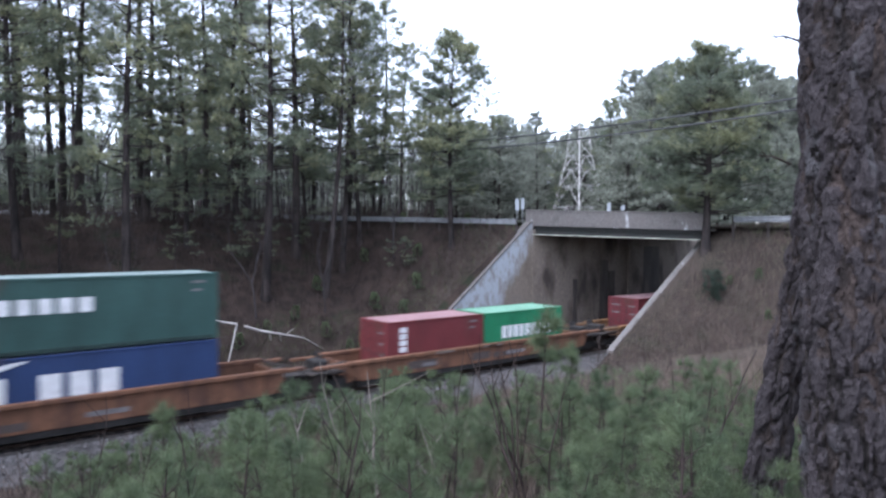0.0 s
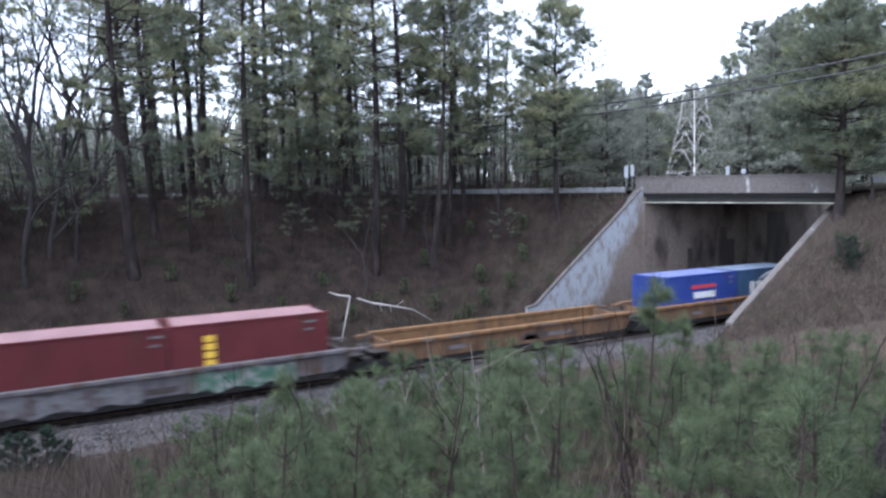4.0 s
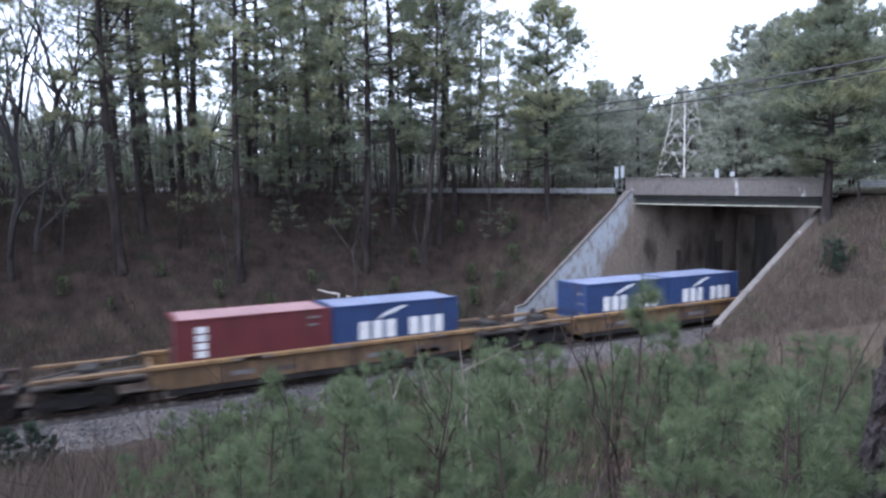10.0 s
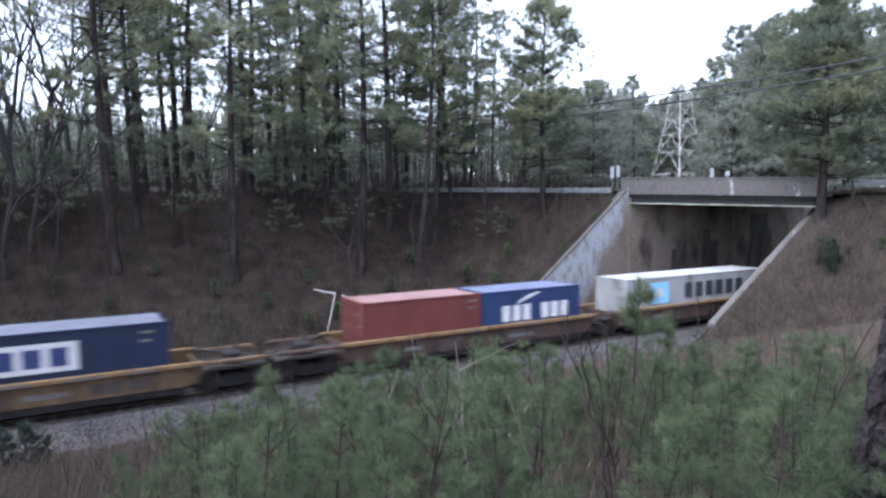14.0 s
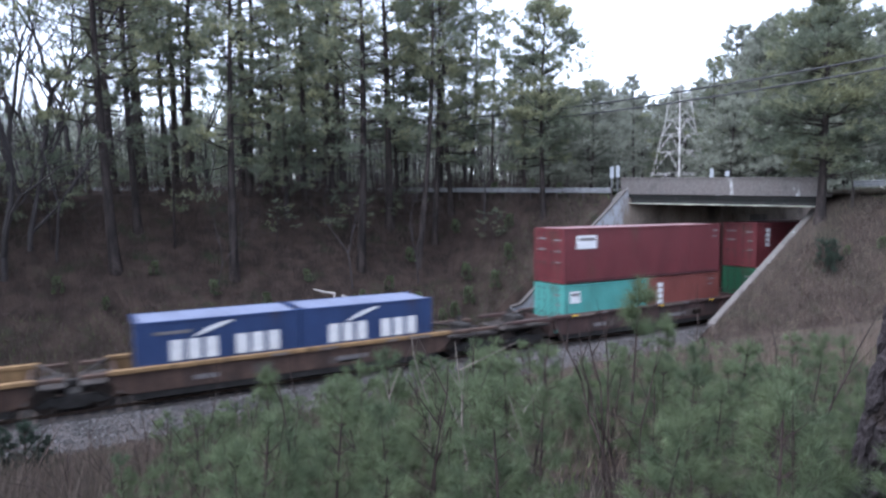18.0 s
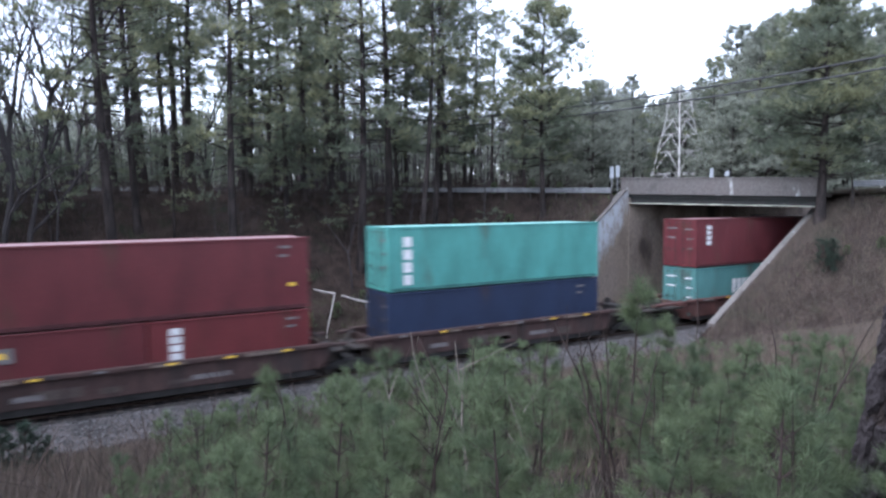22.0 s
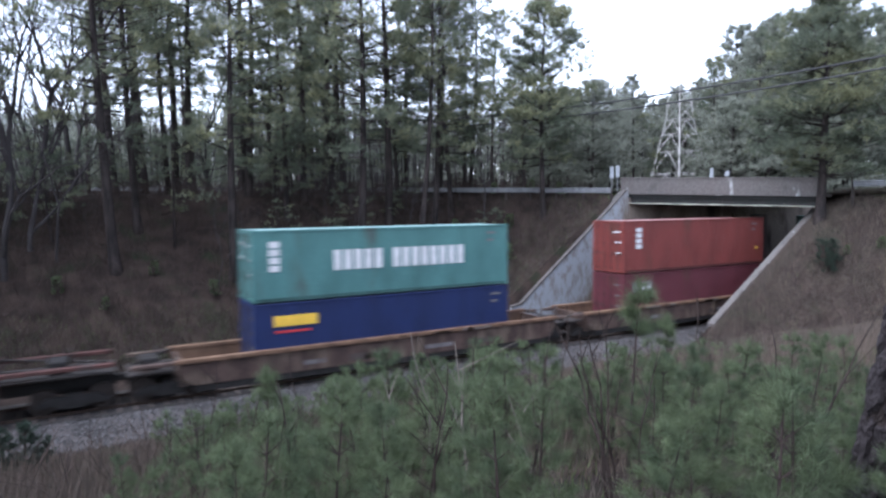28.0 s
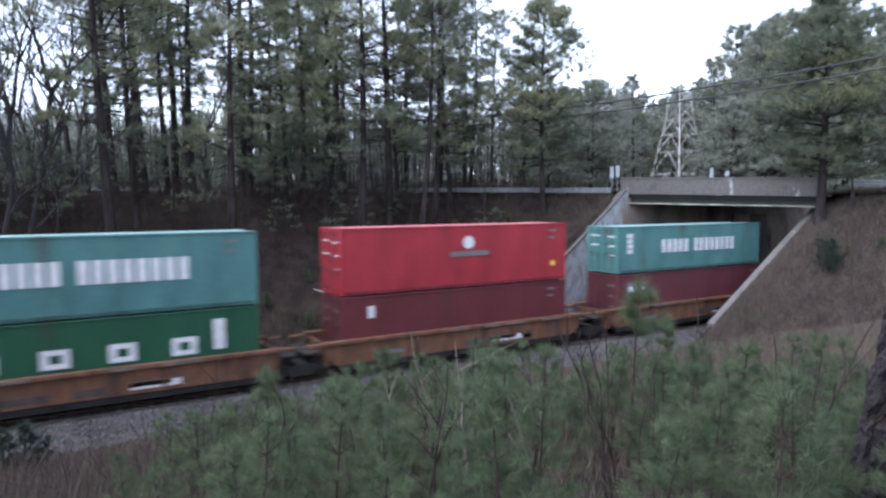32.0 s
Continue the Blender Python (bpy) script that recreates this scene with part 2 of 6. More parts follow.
# ---- mesh tools ----
class Mesh:
    """Gathers vertices and faces of one part."""

    def __init__(self):
        self.v, self.f = [], []

    def add(self, verts, faces):
        k = len(self.v)
        self.v += [tuple(p) for p in verts]
        self.f += [tuple(i + k for i in q) for q in faces]
        return self

    def box(self, x0, x1, y0, y1, z0, z1, b=0.0):
        """A box, its edges chamfered by b."""
        if b <= 0:
            p = [(x, y, z) for x in (x0, x1) for y in (y0, y1) for z in (z0, z1)]
            return self.add(p, [(0, 1, 3, 2), (4, 6, 7, 5), (0, 4, 5, 1), (2, 3, 7, 6), (0, 2, 6, 4), (1, 5, 7, 3)])
        c, h = ((x0 + x1) / 2, (y0 + y1) / 2, (z0 + z1) / 2), ((x1 - x0) / 2, (y1 - y0) / 2, (z1 - z0) / 2)
        b = min(b, *(q * 0.45 for q in h))
        idx, p = {}, []
        for sx in (-1, 1):
            for sy in (-1, 1):
                for sz in (-1, 1):
                    s = (sx, sy, sz)
                    for a in range(3):
                        idx[s, a] = len(p)
                        p.append(tuple(c[i] + s[i] * (h[i] - (0 if i == a else b)) for i in range(3)))
        f = []
        for a in range(3):
            i, j = (a + 1) % 3, (a + 2) % 3
            for s in (-1, 1):
                ring = []
                for u, w in ((-1, -1), (1, -1), (1, 1), (-1, 1)):
                    q = [0, 0, 0]
                    q[a], q[i], q[j] = s, u, w
                    ring.append(idx[tuple(q), a])
                f.append(ring if s > 0 else ring[::-1])
            for u in (-1, 1):
                for w in (-1, 1):
                    q0, q1 = [0, 0, 0], [0, 0, 0]
                    q0[a], q1[a] = -1, 1
                    q0[i] = q1[i] = u
                    q0[j] = q1[j] = w
                    q0, q1 = tuple(q0), tuple(q1)
                    e = [idx[q0, i], idx[q1, i], idx[q1, j], idx[q0, j]]
                    f.append(e if u * w > 0 else e[::-1])
        for s in ((x, y, z) for x in (-1, 1) for y in (-1, 1) for z in (-1, 1)):
            t = [idx[s, 0], idx[s, 1], idx[s, 2]]
            f.append(t if s[0] * s[1] * s[2] > 0 else t[::-1])
        return self.add(p, f)

    def tube(self, pts, radii, n=6, cap=True):
        """A round bar through the points."""
        pts = [Vector(p) for p in pts]
        p, f = [], []
        for i, q in enumerate(pts):
            d = (pts[min(i + 1, len(pts) - 1)] - pts[max(i - 1, 0)]).normalized()
            s = d.cross(Vector((0.31, 0.95, 0.07)) if abs(d.y) < 0.9 else Vector((1, 0, 0))).normalized()
            u = d.cross(s)
            r = radii[i] if not isinstance(radii, (int, float)) else radii
            p += [q + r * (math.cos(2 * math.pi * k / n) * s + math.sin(2 * math.pi * k / n) * u) for k in range(n)]
        for i in range(len(pts) - 1):
            f += [(i * n + k, i * n + (k + 1) % n, (i + 1) * n + (k + 1) % n, (i + 1) * n + k) for k in range(n)]
        if cap:
            f += [tuple(range(n))[::-1], tuple((len(pts) - 1) * n + k for k in range(n))]
        return self.add(p, f)

    def prism(self, poly, y0, y1):
        """A polygon in the xz plane, drawn out along y."""
        n = len(poly)
        p = [(x, y0, z) for x, z in poly] + [(x, y1, z) for x, z in poly]
        f = [tuple(range(n)), tuple(range(n, 2 * n))[::-1]]
        return self.add(p, f + [(k, k + n, (k + 1) % n + n, (k + 1) % n) for k in range(n)])

    def slab(self, poly, z0, z1):
        """A polygon in the xy plane, drawn out along z."""
        n = len(poly)
        p = [(x, y, z0) for x, y in poly] + [(x, y, z1) for x, y in poly]
        f = [tuple(range(n))[::-1], tuple(range(n, 2 * n))]
        return self.add(p, f + [(k, (k + 1) % n, (k + 1) % n + n, k + n) for k in range(n)])

    def data(self, name):
        me = bpy.data.meshes.new(name)
        me.from_pydata(self.v, [], self.f)
        me.update()
        return me


def part(name, mesh, material, parent=None, label="", smooth=False):
    """Links a Mesh (or ready mesh data) as one object under its parent, with its material on the object."""
    me = mesh.data(name) if isinstance(mesh, Mesh) else mesh
    if not me.materials:
        me.materials.append(material)
    if smooth:
        me.polygons.foreach_set("use_smooth", [True] * len(me.polygons))
    ob = new(name, me)
    if me.materials[0] != material:
        ob.material_slots[0].link = "OBJECT"
        ob.material_slots[0].material = material
    if parent:
        ob.parent = parent
    if label:
        tagged(ob, label)
    return ob


def thing(name, label, category, group="", kind="", at=None):
    ob = new(name)
    ob.empty_display_size = 0.2
    if at is not None:
        ob.matrix_basis = at
    return tagged(ob, label, category, group, kind)


# ---- lie of the land: the track runs along x at y = 0, its rail tops at z = 0 ----
ROAD0, ROAD_WAY, ROAD_LEFT = (32.7, 5.0), (0.528, -0.849), (-0.849, -0.528)
ROAD_WIDE, NEAR_WALL, FAR_WALL = 10.5, -3.45, 5.1


def road_at(x, y):
    """Distance along the road from the bridge's far end, and to the left of its left edge."""
    u, w = x - ROAD0[0], y - ROAD0[1]
    return u * ROAD_WAY[0] + w * ROAD_WAY[1], u * ROAD_LEFT[0] + w * ROAD_LEFT[1]


def road_z(a):
    if a < 0:
        return 8.0 + min(1.5, -a * 0.024)
    return 8.0 - 0.03 * min(a, 12)


def ground_z(x, y, rough=True):
    a, b = road_at(x, y)
    rz = road_z(a)
    n = noise.noise(Vector((x * 0.13, y * 0.13, 0))) * 0.35 + noise.noise(Vector((x * 0.6, y * 0.6, 3))) * 0.09 if rough else 0
    if NEAR_WALL - 0.15 < y < FAR_WALL + 0.15:
        e = abs(y)
        return -0.2 if e < 1.75 else max(-0.62, -0.2 - (e - 1.75) * 0.34) + (0.02 * n if e > 2.9 else 0)
    if b > 0:
        bank = rz - 0.05 - 0.86 * max(0, b - 0.9) if y > 0 else rz - 0.05 - min(b, 0.4) * 1.7 - 0.96 * max(0, b - 0.4)
        if y > 0:
            bank -= 0.35 * min(1, b)
    else:
        bank = rz - 0.05 + min(0, 0.6 * (b + ROAD_WIDE))
    if y > 0:
        cut = min(-0.55 + (y - 5.2) * 0.66, 8.0 + 0.02 * max(0, y - 18), 9.5)
    else:
        slope = 0.275 if x < 42 else 0.6
        cut = min(-0.6 + max(0, -y - 4.2) * slope, 7.4)
    if y < 0 and x < 39.6 and y > -9:
        bank = min(bank, 0.42 + 0.652 * (x - 29.7) + (NEAR_WALL - y) * 0.22)
    if -ROAD_WIDE - 0.6 <= b <= 0.4 and cut > bank - 1.5:
        return bank
    return max(cut, bank) + n * min(1.0, max(0.0, (abs(y) - 4.2) / 3))


# ---- ground, road, track ----
def lines(*runs):
    out = []
    for lo, hi, step in runs:
        k = max(1, round((hi - lo) / step))
        out += [lo + (hi - lo) * i / k for i in range(k)]
    return out + [runs[-1][1]]


def make_ground():
    xs = lines((-900, -200, 50), (-200, -40, 8), (-40, -14, 1.6), (-14, 60, 0.8), (60, 120, 3), (120, 300, 12), (300, 1000, 50))
    ys = lines((-900, -120, 60), (-120, -40, 5), (-40, -6, 0.9), (-6, NEAR_WALL - 0.16, 0.6), (NEAR_WALL - 0.16, NEAR_WALL - 0.14, 0.02),
               (NEAR_WALL - 0.14, FAR_WALL + 0.14, 0.4), (FAR_WALL + 0.14, FAR_WALL + 0.16, 0.02), (FAR_WALL + 0.16, 24, 0.7),
               (24, 70, 2.0), (70, 200, 10), (200, 1200, 80))
    n = len(ys)
    g = Mesh()
    g.v = [(x, y, ground_z(x, y)) for x in xs for y in ys]
    g.f = [(i * n + j, (i + 1) * n + j, (i + 1) * n + j + 1, i * n + j + 1) for i in range(len(xs) - 1) for j in range(n - 1)]
    tagged(part("ground", g, M["litter"], smooth=True), "brown leaf-littered banks of a railway cutting", "ground", kind="structure")
    # ballast bed, a sheet just over the ground
    prof = [(-3.3, -0.60), (-2.6, -0.42), (-1.8, -0.16), (-0.75, -0.13), (0.75, -0.13), (1.8, -0.16), (2.6, -0.42), (3.3, -0.60)]
    b = Mesh()
    bx = lines((-900, -40, 30), (-40, 70, 0.7), (70, 1000, 30))
    for x in bx:
        for y, z in prof:
            k = noise.noise(Vector((x * 0.9, y * 0.9, 5))) * 0.06
            b.v.append((x, y + k, z + k * 0.4))
    m = len(prof)
    b.f = [(i * m + j, (i + 1) * m + j, (i + 1) * m + j + 1, i * m + j + 1) for i in range(len(bx) - 1) for j in range(m - 1)]
    tagged(part("ballast", b, M["ballast"]), "grey crushed-stone ballast bed under the track", "ballast", kind="structure")
    # dark sheet that paints the shade under the train onto the ballast
    o = Mesh()
    o.v = [(x, y + 0.06 * math.sin(x * 1.7 + y), -0.124) for x in bx for y in (-1.55, -0.5, 0.5, 1.55)]
    o.f = [(i * 4 + j, (i + 1) * 4 + j, (i + 1) * 4 + j + 1, i * 4 + j + 1) for i in range(len(bx) - 1) for j in range(3)]
    tagged(part("oily_ballast", o, M["oily"]), "ballast between the rails, darkened with the train's shade", "ballast", kind="structure")
    # loose stones over the near shoulder
    rng = random.Random(3)
    s = Mesh()
    shape = [(1, 0, 0), (0, 1, 0), (-1, 0, 0), (0, -1, 0), (0, 0, 1), (0, 0, -1)]
    tri = [(0, 1, 4), (1, 2, 4), (2, 3, 4), (3, 0, 4), (1, 0, 5), (2, 1, 5), (3, 2, 5), (0, 3, 5)]
    for _ in range(9000):
        x, y = rng.uniform(-12, 34), -1.5 - 2.2 * rng.random()
        z = -0.16 - max(0, -y - 1.8) * 0.30
        r, t = rng.uniform(0.03, 0.075), rng.uniform(0, 6)
        pts = []
        for q in shape:
            k = [r * rng.uniform(0.6, 1.2) * c for c in q]
            pts.append((x + k[0] * math.cos(t) - k[1] * math.sin(t), y + k[0] * math.sin(t) + k[1] * math.cos(t), z + 0.7 * k[2] + 0.01))
        s.add(pts, tri)
    tagged(part("ballast_stones", s, M["stone"]), "loose grey crushed stones beside the rails", "ballast", kind="stuff")


def make_road():
    r, e = Mesh(), Mesh()
    al = lines((-900, -70, 40), (-70, 60, 2.5), (60, 900, 40))
    for a in al:
        for b in (0.35, -ROAD_WIDE - 0.1):
            r.v.append((ROAD0[0] + a * ROAD_WAY[0] + b * ROAD_LEFT[0], ROAD0[1] + a * ROAD_WAY[1] + b * ROAD_LEFT[1], road_z(a) + 0.03))
    r.f = [(2 * i, 2 * i + 1, 2 * i + 3, 2 * i + 2) for i in range(len(al) - 1)]
    road = tagged(part("road", r, M["asphalt"]), "grey asphalt road that crosses the cutting", "road", kind="structure")
    for off in (-0.6, -ROAD_WIDE / 2, -ROAD_WIDE + 0.6):
        e = Mesh()
        for a in al:
            for b in (off + 0.08, off - 0.08):
                e.v.append((ROAD0[0] + a * ROAD_WAY[0] + b * ROAD_LEFT[0], ROAD0[1] + a * ROAD_WAY[1] + b * ROAD_LEFT[1], road_z(a) + 0.036))
        e.f = [(2 * i, 2 * i + 1, 2 * i + 3, 2 * i + 2) for i in range(len(al) - 1)]
        part("painted_line", e, M["paintline"], road)


def make_track():
    tr = thing("railway_track", "rusty steel rails on dark creosoted ties", "track", kind="structure")
    for y in (-0.7525, 0.7525):
        r = Mesh()
        prof = [(-0.07, -0.17), (0.07, -0.17), (0.07, -0.155), (0.012, -0.135), (0.012, -0.045), (0.036, -0.035), (0.036, -0.004),
                (0.03, 0), (-0.03, 0), (-0.036, -0.004), (-0.036, -0.035), (-0.012, -0.045), (-0.012, -0.135), (-0.07, -0.155)]
        xs = (-900, 1000)
        r.v = [(x, y + p, z) for x in xs for p, z in prof]
        k = len(prof)
        r.f = [(j, (j + 1) % k, (j + 1) % k + k, j + k) for j in range(k)]
        part("rail", r, M["rail"], tr)
    tie = Mesh().box(-0.11, 0.11, -1.3, 1.3, -0.30, -0.115, 0.015).data("tie")
    for i in range(150):
        ob = part("tie", tie, M["tie"], tr)
        ob.location = (-22 + i * 0.52, 0.02 * math.sin(i * 7.1), 0.004 * math.sin(i * 3.3))


# ---- bridge ----
def along(a, b, z=0.0):
    return (ROAD0[0] + a * ROAD_WAY[0] + b * ROAD_LEFT[0], ROAD0[1] + a * ROAD_WAY[1] + b * ROAD_LEFT[1], z)


def bar_along(mesh, a0, a1, b0, b1, z0, z1, tilt=-0.03):
    """A straight bar parallel to the road, following its grade."""
    p = [along(a, b, z + tilt * a) for a in (a0, a1) for b in (b0, b1) for z in (z0, z1)]
    return mesh.add(p, [(0, 2, 3, 1), (4, 5, 7, 6), (0, 1, 5, 4), (2, 6, 7, 3), (0, 4, 6, 2), (1, 3, 7, 5)])


# wider than the road: unseen extra deck, added to darken the far opening
DECK_WIDE = 15.2


def make_bridge():
    br = thing("road_bridge", "weathered concrete road bridge on steel girders over the railway", "bridge", kind="structure")
    # deck and parapets
    part("deck", bar_along(Mesh(), -0.7, 11.6, 0.06, -DECK_WIDE - 0.06, 7.81, 7.99), M["parapet"], br, "concrete bridge deck")
    for b0, b1 in ((0.34, 0.08), (-DECK_WIDE - 0.08, -DECK_WIDE - 0.34)):
        part("parapet", bar_along(Mesh(), -0.75, 11.3, b0, b1, 7.83, 8.86), M["parapet"], br, "stained pale concrete parapet")
        part("coping", bar_along(Mesh(), -0.8, 11.35, b0 + 0.04, b1 - 0.04, 8.862, 8.96), M["parapet"], br)
    # steel girders with pale bottom flanges, webs painted near-black for the deck's shade
    for b in (0.12, -2.5, -5.2, -7.9, -10.6, -13.0, -DECK_WIDE - 0.12):
        g = part("girder", bar_along(Mesh(), -0.3, 10.9, b + 0.03, b - 0.03, 7.24, 7.805), M["girder"], br, "steel girder, near-black with the deck's shade")
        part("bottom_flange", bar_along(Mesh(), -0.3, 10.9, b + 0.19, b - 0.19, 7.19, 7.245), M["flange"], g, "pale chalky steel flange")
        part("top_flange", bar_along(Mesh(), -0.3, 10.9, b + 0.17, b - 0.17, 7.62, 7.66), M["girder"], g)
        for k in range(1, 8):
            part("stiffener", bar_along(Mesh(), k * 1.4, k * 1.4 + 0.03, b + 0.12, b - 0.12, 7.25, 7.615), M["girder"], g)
    # abutments and wing walls
    part("abutment", Mesh().prism([(32.35, -1.2), (58.0, -1.2), (58.0, 7.2), (32.35, 7.6)], FAR_WALL - 0.1, FAR_WALL + 1.1), M["concrete"], br, "streaked brown concrete abutment")
    part("abutment", Mesh().prism([(39.2, -1.2), (57.0, -1.2), (57.0, 6.9), (39.2, 6.9)], NEAR_WALL - 1.2, NEAR_WALL), M["concrete"], br, "streaked brown concrete abutment")
    part("wing_wall", Mesh().prism([(22.6, -1.2), (32.34, -1.2), (32.34, 8.1), (32.0, 7.93), (23.3, 1.02), (22.6, 0.9)], FAR_WALL - 0.05, FAR_WALL + 0.4), M["wing"], br, "concrete wing wall with whitish lime streaks")
    part("wing_wall", Mesh().prism([(29.9, -1.2), (39.19, -1.2), (39.19, 6.54), (29.9, 0.50)], NEAR_WALL - 0.38, NEAR_WALL - 0.03), M["concrete"], br, "sloping concrete wing wall")
    c = Mesh().prism([(29.7, 0.38), (39.4, 6.71), (39.4, 6.90), (29.7, 0.57)], NEAR_WALL - 0.40, NEAR_WALL + 0.03)
    part("wing_coping", c, M["parapet"], br, "sloping concrete coping")
    c = Mesh().prism([(22.6, 0.905), (23.3, 1.025), (32.0, 7.935), (32.4, 8.135), (32.4, 8.24), (31.96, 8.03), (23.26, 1.12), (22.6, 1.0)], FAR_WALL - 0.09, FAR_WALL + 0.45)
    part("wing_coping", c, M["parapet"], br)
    # shallow buttresses on the far abutment, some black with seepage
    for x, w, z1, out, wet in ((36.5, 0.45, 3.9, 0.10, True), (39.6, 0.95, 5.3, 0.14, True), (40.7, 0.75, 4.4, 0.08, True),
                               (43.1, 1.95, 6.4, 0.20, False), (45.2, 2.3, 6.3, 0.06, True)):
        part("buttress", Mesh().box(x, x + w, FAR_WALL - 0.101 - out, FAR_WALL - 0.101, -0.6, z1, 0.03), M["pier" if wet else "concrete"], br, "dark seepage-stained concrete buttress" if wet else "")
    # lift joints across both walls
    for z in (1.3, 2.9, 4.5, 6.0):
        part("joint_lip", Mesh().box(32.4, 36.4, FAR_WALL - 0.118, FAR_WALL - 0.102, z, z + 0.03, 0.004), M["concrete"], br)


def lime_band():
    """Concrete whose upper edge, along the slope of the wing wall, is washed white by lime in blotches."""
    m = mat("lime_streaked_concrete", (0.185, 0.150, 0.120), 0.9, 0, 0.6, 0.3, 9, 0.25, other=(0.14, 0.115, 0.096), streak=(1.4, 1.4, 0.5), spec=0.2)
    n, l = m.node_tree.nodes, m.node_tree.links
    b = n["Principled BSDF"]
    under = b.inputs["Base Color"].links[0].from_socket
    tc, dot = n.new("ShaderNodeTexCoord"), n.new("ShaderNodeVectorMath")
    dot.operation = "DOT_PRODUCT"
    dot.inputs[1].default_value = (-0.82, 0.0, 0.573)
    l.new(tc.outputs["Object"], dot.inputs[0])

    def noisy(scale, stretch, turn=0.0):
        mp, nz = n.new("ShaderNodeMapping"), n.new("ShaderNodeTexNoise")
        mp.inputs["Scale"].default_value, mp.inputs["Rotation"].default_value = stretch, (0, turn, 0)
        nz.inputs["Scale"].default_value, nz.inputs["Detail"].default_value, nz.inputs["Roughness"].default_value = scale, 9.0, 0.65
        l.new(tc.outputs["Object"], mp.inputs["Vector"])
        l.new(mp.outputs["Vector"], nz.inputs["Vector"])
        return nz.outputs["Fac"]

    def calc(kind, a, c):
        k = n.new("ShaderNodeMath")
        k.operation = kind
        for sock, v in zip(k.inputs, (a, c)):
            if isinstance(v, float):
                sock.default_value = v
            else:
                l.new(v, sock)
        return k.outputs["Value"]

    def spread(src, lo, hi, to=1.0):
        rg = n.new("ShaderNodeMapRange")
        rg.inputs["From Min"].default_value, rg.inputs["From Max"].default_value, rg.inputs["To Max"].default_value = lo, hi, to
        l.new(src, rg.inputs["Value"])
        return rg.outputs["Result"]

    band = spread(calc("ADD", dot.outputs["Value"], calc("MULTIPLY", noisy(0.9, (1.3, 1.0, 0.6), 0.6), 3.2)), -21.3, -20.3)
    blotch = spread(noisy(1.6, (1.5, 1.0, 0.7), 0.5), 0.33, 0.52, 0.95)
    x = n.new("ShaderNodeMix")
    x.data_type = "RGBA"
    x.inputs["B"].default_value = (0.315, 0.335, 0.36, 1)
    l.new(calc("MULTIPLY", band, calc("MAXIMUM", blotch, 0.35)), x.inputs["Factor"])
    l.new(under, x.inputs["A"])
    l.new(x.outputs["Result"], b.inputs["Base Color"])
    return m


M["wing"] = lime_band()
M["pier"] = mat("wet_dark_concrete", (0.05, 0.041, 0.036), 0.8, 0, 0.8, 0.4, 9, 0.2, streak=(1.6, 1.6, 0.4), stain=(0.13, 0.105, 0.085), stain_at=(0.54, 0.7), spec=0.3)


def make_guardrail(a0, a1, b, label, low=0.0):
    gr = thing("guardrail", label, "guardrail", "guardrails along the road", at=Matrix.Translation(along(a0, b, road_z(a0))))
    inv = gr.matrix_basis.inverted()

    def put(name, mesh, m):
        mesh.v = [tuple(inv @ Vector(p)) for p in mesh.v]
        return part(name, mesh, m, gr)

    steps = max(2, int((a1 - a0) / 1.9))
    wave = ((0, 0.16), (0.05, 0.10), (0.0, 0.03), (0.05, -0.05), (0.0, -0.12), (0.05, -0.18))
    for i in range(steps + 1):
        a = a0 + (a1 - a0) * i / steps
        x, y, _ = along(a, b - 0.12)
        z = ground_z(x, y, False)
        put("post", Mesh().box(x - 0.06, x + 0.06, y - 0.06, y + 0.06, z - 0.3, road_z(a) - low + 0.74, 0.01), M["tie"])
    rail = Mesh()
    rings = []
    for i in range(steps + 1):
        a = a0 + (a1 - a0) * i / steps
        rings.append([along(a, b + o, road_z(a) - low + 0.58 + h) for o, h in wave] + [along(a, b + o - 0.012, road_z(a) - low + 0.58 + h) for o, h in wave[::-1]])
    k = len(rings[0])
    rail.v = [p for r in rings for p in r]
    rail.f = [(i * k + j, i * k + (j + 1) % k, (i + 1) * k + (j + 1) % k, (i + 1) * k + j) for i in range(steps) for j in range(k)]
    put("rail_beam", rail, M["steel"])


def make_sign(x, y, w, h, top, label):
    z = max(ground_z(x, y, False), 7.7)
    s = thing("road_sign", label, "sign", "signs beside the road", at=pose(x, y, z, 0, 0, -32))
    part("post", Mesh().box(-0.03, 0.03, -0.03, 0.03, -0.3, top, 0.006), M["steel"], s)
    part("plate", Mesh().box(-w / 2, w / 2, -0.05, -0.034, top - h, top, 0.004), M["signback"], s, "pale metal sign plate")


